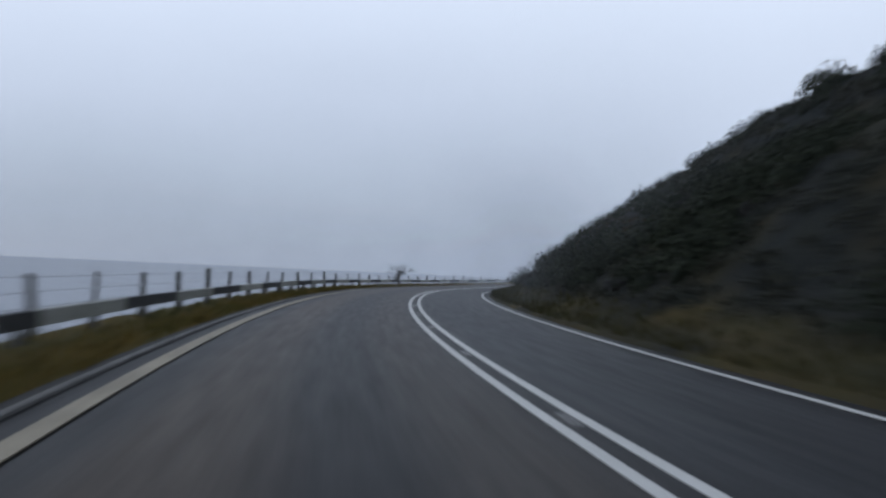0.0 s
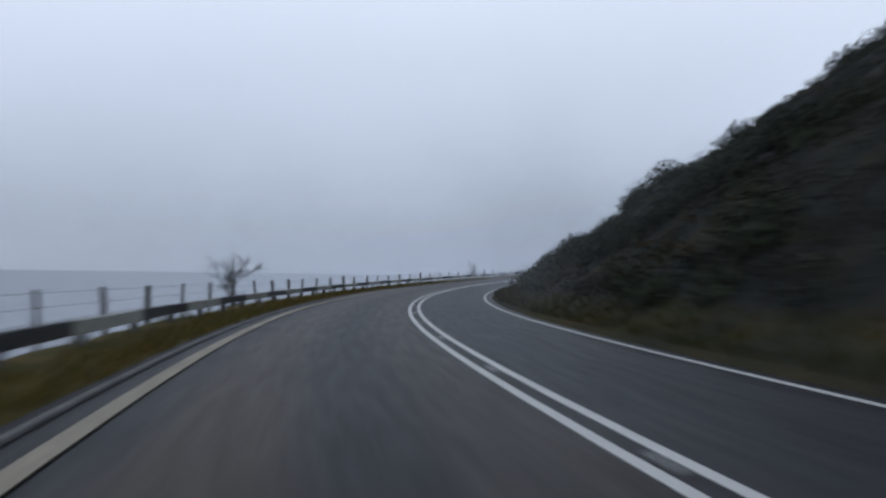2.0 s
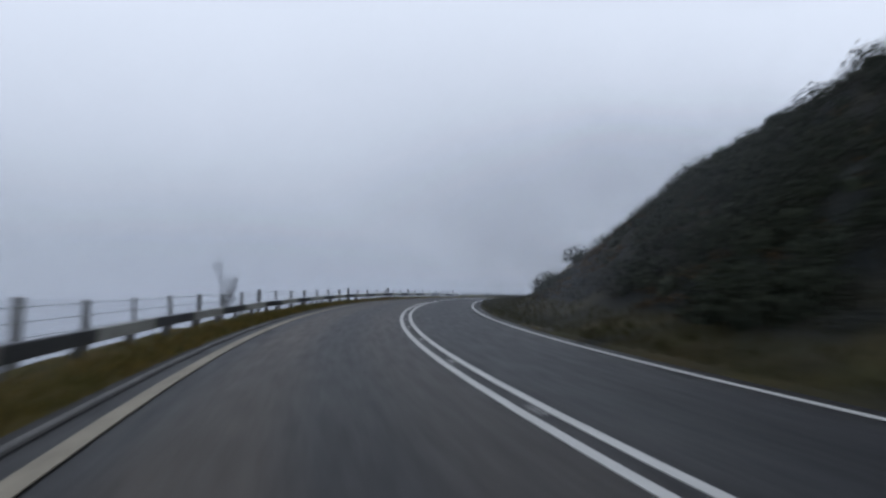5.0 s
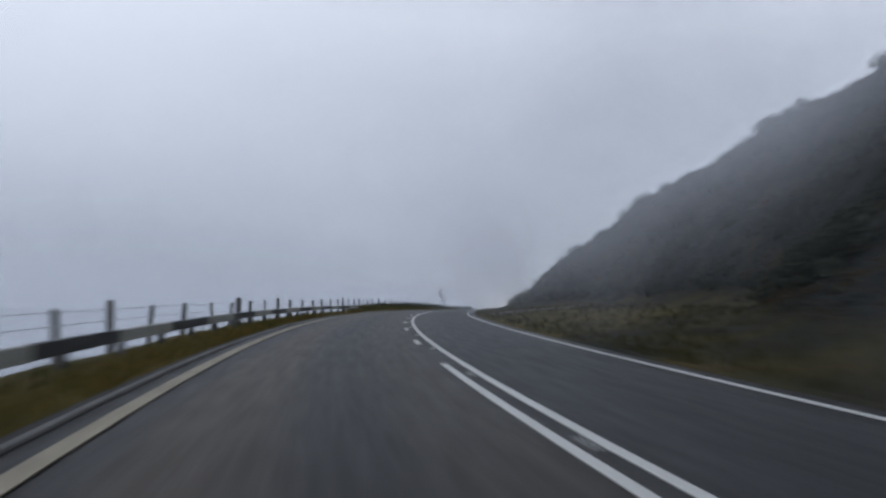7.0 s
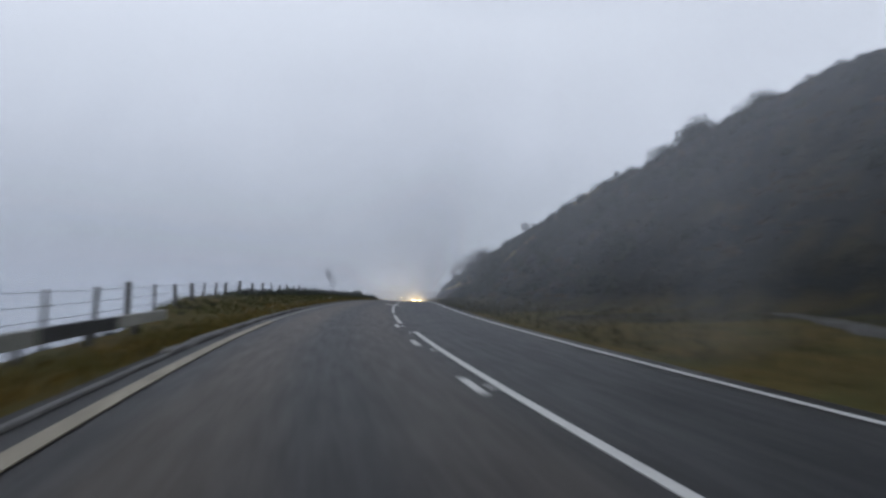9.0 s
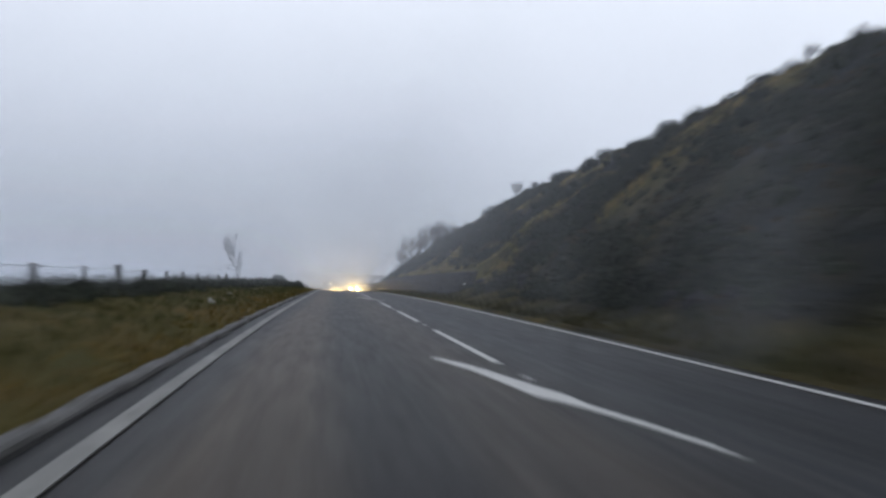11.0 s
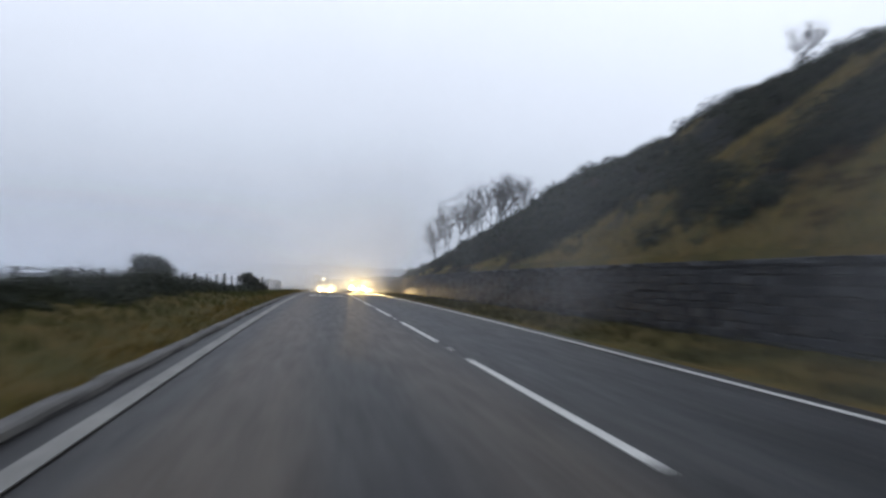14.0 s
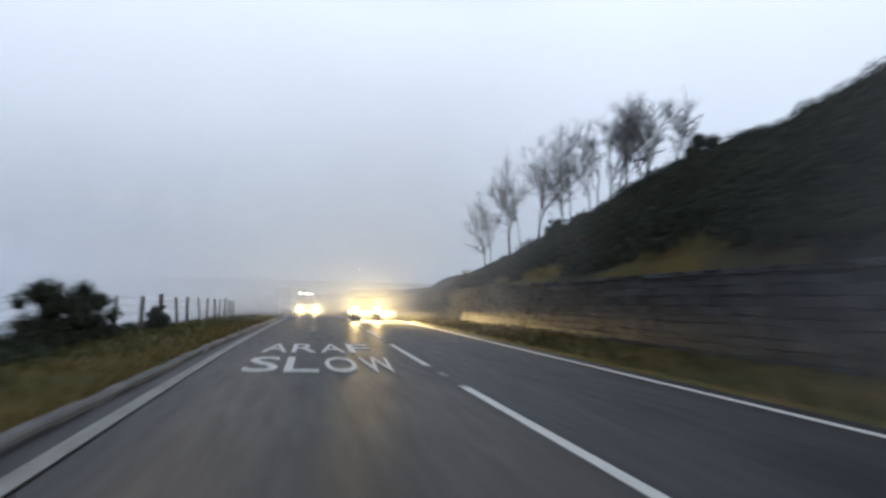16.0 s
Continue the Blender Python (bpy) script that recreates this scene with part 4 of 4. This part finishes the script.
def car(s, off):
    # the car faces back along the road: its front is at its own +y, turned half round
    base = road_frame(s, off) @ pose(0, 0, 0, 0, 0, 180)
    thing = new("car")
    thing.matrix_basis = base
    tagged(thing, "dark hatchback coming the other way with lit headlights", "car")
    loft([(-2.05, 0.72, 0.66, 0.35, 0.85), (-1.9, 0.82, 0.74, 0.25, 0.95), (-1.2, 0.87, 0.8, 0.2, 0.95), (0.6, 0.87, 0.8, 0.2, 0.93), (1.3, 0.86, 0.76, 0.2, 0.88), (1.85, 0.82, 0.68, 0.22, 0.76), (2.05, 0.7, 0.56, 0.3, 0.62)], M_CAR, "body", thing)
    loft([(-1.95, 0.66, 0.58, 0.9, 1.02), (-1.5, 0.76, 0.6, 0.9, 1.4), (-0.6, 0.78, 0.6, 0.9, 1.47), (0.2, 0.78, 0.6, 0.9, 1.42), (1.05, 0.74, 0.66, 0.86, 0.93)], M_GLASS, "cabin_glass", thing, "dark window glass")
    loft([(-1.5, 0.58, 0.54, 1.36, 1.43), (-0.6, 0.6, 0.56, 1.40, 1.5), (0.2, 0.58, 0.55, 1.36, 1.45)], M_CAR, "roof", thing)
    part("bumper", box(bmesh.new(), (1.6, 0.14, 0.2), Matrix.Translation((0, 2.0, 0.38)), 0.05), M_CAR, thing)
    part("grille", box(bmesh.new(), (0.8, 0.06, 0.12), Matrix.Translation((0, 2.05, 0.56)), 0.02), M_TYRE, thing, "black grille")
    part("number_plate", box(bmesh.new(), (0.5, 0.02, 0.11), Matrix.Translation((0, 2.09, 0.4)), 0.005), M_PLATE, thing, "plain white plate")
    for x in (-1, 1):
        lamp_disc(thing, 0.63 * x, 1.99, 0.64, 0.16)
        part("mirror", box(bmesh.new(), (0.18, 0.1, 0.12), Matrix.Translation((0.95 * x, 0.65, 0.98)), 0.03), M_CAR, thing)
        for y in (-1.25, 1.3):
            wheel(thing, 0.76 * x, y, 0.31, 0.2)
    for x in (-0.63, 0.63):
        # a plate added before each lamp, no part of a car, cuts the dipped beam off above the level
        part("cutoff_plate", box(bmesh.new(), (0.3, 0.3, 0.008), Matrix.Translation((x, 2.27, 0.638))), M_TYRE, thing)
        beam(base @ Vector((x, 2.14, 0.63)), base @ Vector((x - 4.2, 16, 0.1)), 30000, 36)
        # second, wide lamp added to make a glow on the sheets in front
        beam(base @ Vector((x, 2.16, 0.66)), base @ Vector((x, 16, 0.9)), 1100, 160)


def lorry(s, off):
    base = road_frame(s, off) @ pose(0, 0, 0, 0, 0, 180)
    thing = new("lorry")
    thing.matrix_basis = base
    tagged(thing, "pale lorry coming the other way with lit headlights and roof lamps", "lorry")
    part("cab", box(bmesh.new(), (2.3, 1.7, 1.9), Matrix.Translation((0, 3.0, 1.45)), 0.12), M_CAB, thing)
    part("windscreen", box(bmesh.new(), (2.0, 0.06, 0.8), Matrix.Translation((0, 3.85, 1.85)), 0.03), M_GLASS, thing, "dark windscreen")
    part("grille", box(bmesh.new(), (1.3, 0.06, 0.45), Matrix.Translation((0, 3.87, 1.05)), 0.02), M_TYRE, thing, "black grille")
    part("bumper", box(bmesh.new(), (2.35, 0.3, 0.35), Matrix.Translation((0, 3.85, 0.55)), 0.06), M_TYRE, thing)
    part("load_box", box(bmesh.new(), (2.4, 5.2, 2.3), Matrix.Translation((0, -0.7, 2.0)), 0.05), M_CAB, thing, "pale box body")
    part("chassis", box(bmesh.new(), (0.9, 7.0, 0.25), Matrix.Translation((0, 0, 0.72)), 0.03), M_TYRE, thing)
    part("light_bar", box(bmesh.new(), (1.5, 0.12, 0.1), Matrix.Translation((0, 3.4, 2.47)), 0.03), M_TYRE, thing)
    for x in (-0.6, -0.2, 0.2, 0.6):
        lamp_disc(thing, x, 3.5, 2.55, 0.07, "roof_lamp", M_MARKER)
    for x in (-1, 1):
        lamp_disc(thing, 0.85 * x, 4.0, 0.8, 0.15)
        for y in (-2.2, 2.9):
            wheel(thing, 1.0 * x, y, 0.46, 0.3)
        # wide lamp added at each headlight for its glow on the sheets
        beam(base @ Vector((0.85 * x, 4.2, 0.8)), base @ Vector((0.85 * x, 20, 0.9)), 1600, 160)
    # one spot midway stands in for the beams of both headlights
    beam(base @ Vector((0, 4.3, 0.8)), base @ Vector((-2, 40, 0.2)), 4000, 30)


car(350.2, 1.1)
lorry(388, 1.4)

# ---- distance ----
def mist(name):
    """Stand-in for haze: light passes or is scattered, by the thickness painted on the sheet and by noise wisps."""
    m = bpy.data.materials.new(name)
    m.use_nodes = True
    n, l = m.node_tree.nodes, m.node_tree.links
    n.remove(n["Principled BSDF"])
    see, mix, lit = n.new("ShaderNodeBsdfTransparent"), n.new("ShaderNodeMixShader"), n.new("ShaderNodeMixShader")
    front, back = n.new("ShaderNodeBsdfDiffuse"), n.new("ShaderNodeBsdfTranslucent")
    for b in (front, back):
        b.inputs["Color"].default_value = (0.86, 0.90, 0.96, 1)
    lit.inputs[0].default_value = 0.5
    l.new(front.outputs[0], lit.inputs[1])
    l.new(back.outputs[0], lit.inputs[2])
    thick, co, wisp, span, times = n.new("ShaderNodeAttribute"), n.new("ShaderNodeTexCoord"), n.new("ShaderNodeTexNoise"), n.new("ShaderNodeMapRange"), n.new("ShaderNodeMath")
    thick.attribute_name = "thickness"
    wisp.inputs["Scale"].default_value, wisp.inputs["Detail"].default_value = 0.09, 2
    l.new(co.outputs["Object"], wisp.inputs["Vector"])
    for key, value in (("From Min", 0.3), ("From Max", 0.7), ("To Min", 0.75), ("To Max", 1.25)):
        span.inputs[key].default_value = value
    l.new(wisp.outputs["Fac"], span.inputs["Value"])
    times.operation = "MULTIPLY"
    l.new(thick.outputs["Fac"], times.inputs[0])
    l.new(span.outputs[0], times.inputs[1])
    l.new(times.outputs[0], mix.inputs[0])
    l.new(see.outputs[0], mix.inputs[1])
    l.new(lit.outputs[0], mix.inputs[2])
    l.new(mix.outputs[0], n["Material Output"].inputs["Surface"])
    return m


def ease(x, lo, hi):
    u = min(max((x - lo) / (hi - lo), 0), 1)
    return u * u * (3 - 2 * u)


M_HAZE_SHEET = mist("haze_sheet_surface")
MIST_PER_METRE = [(0, 0.007), (90, 0.007), (115, 0.009), (140, 0.012), (155, 0.020), (190, 0.019), (205, 0.013), (230, 0.015), (250, 0.019), (262, 0.014), (290, 0.011), (304, 0.007), (322, 0.008), (332, 0.016), (345, 0.018), (362, 0.026), (440, 0.026)]
THIN = [(100, 0.75), (146, 0.9), (165, 0.6), (190, 0.7), (208, 0.965), (325, 0.965), (345, 0.6)]  # share of haze left out over the hill's foot, so near slopes stay dark
CLOUD = [(146, 0), (165, 1), (190, 1), (208, 0.1), (225, 0)]  # where the cloud hangs down over the crest
MIST_STEP = 0.125
MIST_OFFS = [-130, -105, -85, -65, -52, -40, -30, -22, -16, -12, -9, -7, -5.6, -4.6, -3.8, -0.4, 0.6, 1.8, 3.2, 4.6, 6, 7.5, 9, 11, 13, 15, 17, 19, 21.5, 24, 27, 31, 36, 44]
MIST_UPS = [0, 0.5, 1.1, 1.8, 2.4, 3.2, 4.2, 5.4, 7, 9, 11, 13, 15, 17, 19, 21, 23, 26, 30]


def haze_sheet(s, share):
    """One added sheet of imitated haze across the road, open where the road's near lane runs, thinning at the ground
    and aloft.
    """
    verts, thick, top = [], [], knots(s, RIDGE)
    for o in MIST_OFFS:
        low = max(terrain(s, o) if not -4.2 < o < 3.4 else 0.0, -8.7 - along(s, HEIGHT))
        for u in MIST_UPS:
            rise = u if o < 4 else u * 0.8
            up = low + rise
            verts.append(place(s, o, up))
            near = math.hypot(max(abs(o + 2.1) - 1.7, 0), max(up - 2.2, 0)) if s < 330 else 9
            wing = ease(o, -22, 12)
            clear = knots(s, THIN) * ease(o, *((5, 11) if s < 200 else (3, 8))) * (1 - max(knots(s, CLOUD), 0.13) * ease(up, 4, 12))
            thick.append(share * ease(near, 0.6, 5.0) * ease(rise, -0.1, 0.9 if o < 4 else 5.0) * (1 - ease(up, 3 + (0.6 * top - 3) * wing, 13 + (1.45 * top - 13) * wing)) * (1 - clear) * (1 + 0.9 * knots(s, CLOUD) * ease(up, 7, 14) * ease(o, 4, 12)) * (1 - 0.8 * ease(o, 30, 44)) * (1 - ease(-o, 35, 130)))
    k = len(MIST_UPS)
    gap = [i for i, o in enumerate(MIST_OFFS) if o == -3.8][0]
    faces = [f for f in grid_faces(len(MIST_OFFS), k) if max(thick[v] for v in f) > 0.0005 and not (s < 306 and f[0] // k == gap and f[0] % k < 4)]
    bank = sheet("mist_sheet", verts, faces, M_HAZE_SHEET, label="thin translucent sheet standing in for haze over the road and hillside", smooth=True)
    bank.visible_shadow = False
    layer = bank.data.attributes.new("thickness", "FLOAT", "POINT")
    layer.data.foreach_set("value", thick)
    tagged(bank, category="mist", kind="structure")


# Upright sheets, added one after another, build up the haze with distance
depth = 0.0
for i in range(8, 860):
    depth += 0.5 * knots(0.5 * i, MIST_PER_METRE)
    if depth > MIST_STEP:
        depth -= MIST_STEP
        haze_sheet(0.5 * i, 1 - math.exp(-MIST_STEP))
# extra sheets added before the headlights, to catch a halo of glow
for s in (346.6, 347.3, 382.6):
    haze_sheet(s, 0.06)

# ---- stone wall ----
verts, st = [], [WALL_FROM + 2 * i for i in range(93)]
for s in st:
    o = wall_off(s)
    verts += [place(s, o, -0.1), place(s, o + 0.1, WALL_TOP - 0.06), place(s, o + 0.55, WALL_TOP - 0.06), place(s, o + 0.65, -0.1)]
wall = sheet("wall", verts, grid_faces(93, 4) + [(0, 3, 2, 1)], M_MORTAR, label="dark rubble stone retaining wall at the foot of the hill")
tagged(wall, category="wall", kind="structure")


def stone_shape(seed):
    """A rough block, 1 x 1 x 1, with its worn face towards -x."""
    rng = random.Random(seed)
    j = lambda k: rng.uniform(-k, k)
    back = [(0.5, y, z) for y, z in ((-0.5, -0.5), (0.5, -0.5), (0.5, 0.5), (-0.5, 0.5))]
    front = [(-0.30, y + j(0.03), z + j(0.05)) for _, y, z in back]
    face = [(-0.5 + j(0.12), y * 0.82 + j(0.05), z * 0.74 + j(0.08)) for _, y, z in back]
    quads = [(a + i, a + (i + 1) % 4, a + 4 + (i + 1) % 4, a + 4 + i) for a in (0, 4) for i in range(4)] + [(8, 9, 10, 11)]
    return back + front + face, quads


shapes = [stone_shape(i) for i in range(10)]
stone_meshes = []
for v, f in shapes:
    me = bpy.data.meshes.new("stone")
    me.from_pydata(v, [], f)
    me.materials.append(M_STONE)
    stone_meshes.append(me)
rnd = random.Random(77)
z, courses = 0.0, []
while z < WALL_TOP - 0.12:
    h = min(rnd.uniform(0.14, 0.24), WALL_TOP - 0.07 - z)
    courses.append((z, h))
    z += h
joined_v, joined_f, singles = [], [], 0
for z, h in courses:
    s = WALL_FROM + rnd.uniform(0, 0.2)
    while s < 400:
        w = rnd.uniform(0.2, 0.62)
        k = rnd.randrange(10)
        m = road_frame(s + w / 2, wall_off(s) + 0.10 * z / WALL_TOP + 0.02 + rnd.uniform(-0.025, 0.02), z + h / 2 + 0.05 * fuzz(s, z * 9, 0, 1.7) + rnd.uniform(-0.012, 0.012)) @ pose(0, 0, 0, rnd.uniform(-3, 3), 0, 0) @ Matrix.Diagonal((0.16, w - 0.012, h * rnd.uniform(0.98, 1.14), 1))
        if 284 < s < 300 and singles < 300:
            p = new("stone", stone_meshes[k])
            p.parent = wall
            p.matrix_basis = m
            singles += 1
        else:
            n0 = len(joined_v)
            v, f = shapes[k]
            joined_v += [m @ Vector(c) for c in v]
            joined_f += [tuple(n0 + i for i in q) for q in f]
        s += w
tagged(sheet("stones", joined_v, joined_f, M_STONE_JOINED, wall, "rough coursed stones"), kind="stuff")
s = WALL_FROM
while s < 438:
    w = rnd.uniform(0.5, 0.8)
    p = new("coping_stone", stone_meshes[rnd.randrange(10)])
    p.parent = wall
    p.matrix_basis = road_frame(s + w / 2, wall_off(s) + 0.3, WALL_TOP - 0.01) @ Matrix.Diagonal((0.62, w - 0.02, rnd.uniform(0.11, 0.15), 1))
    s += w
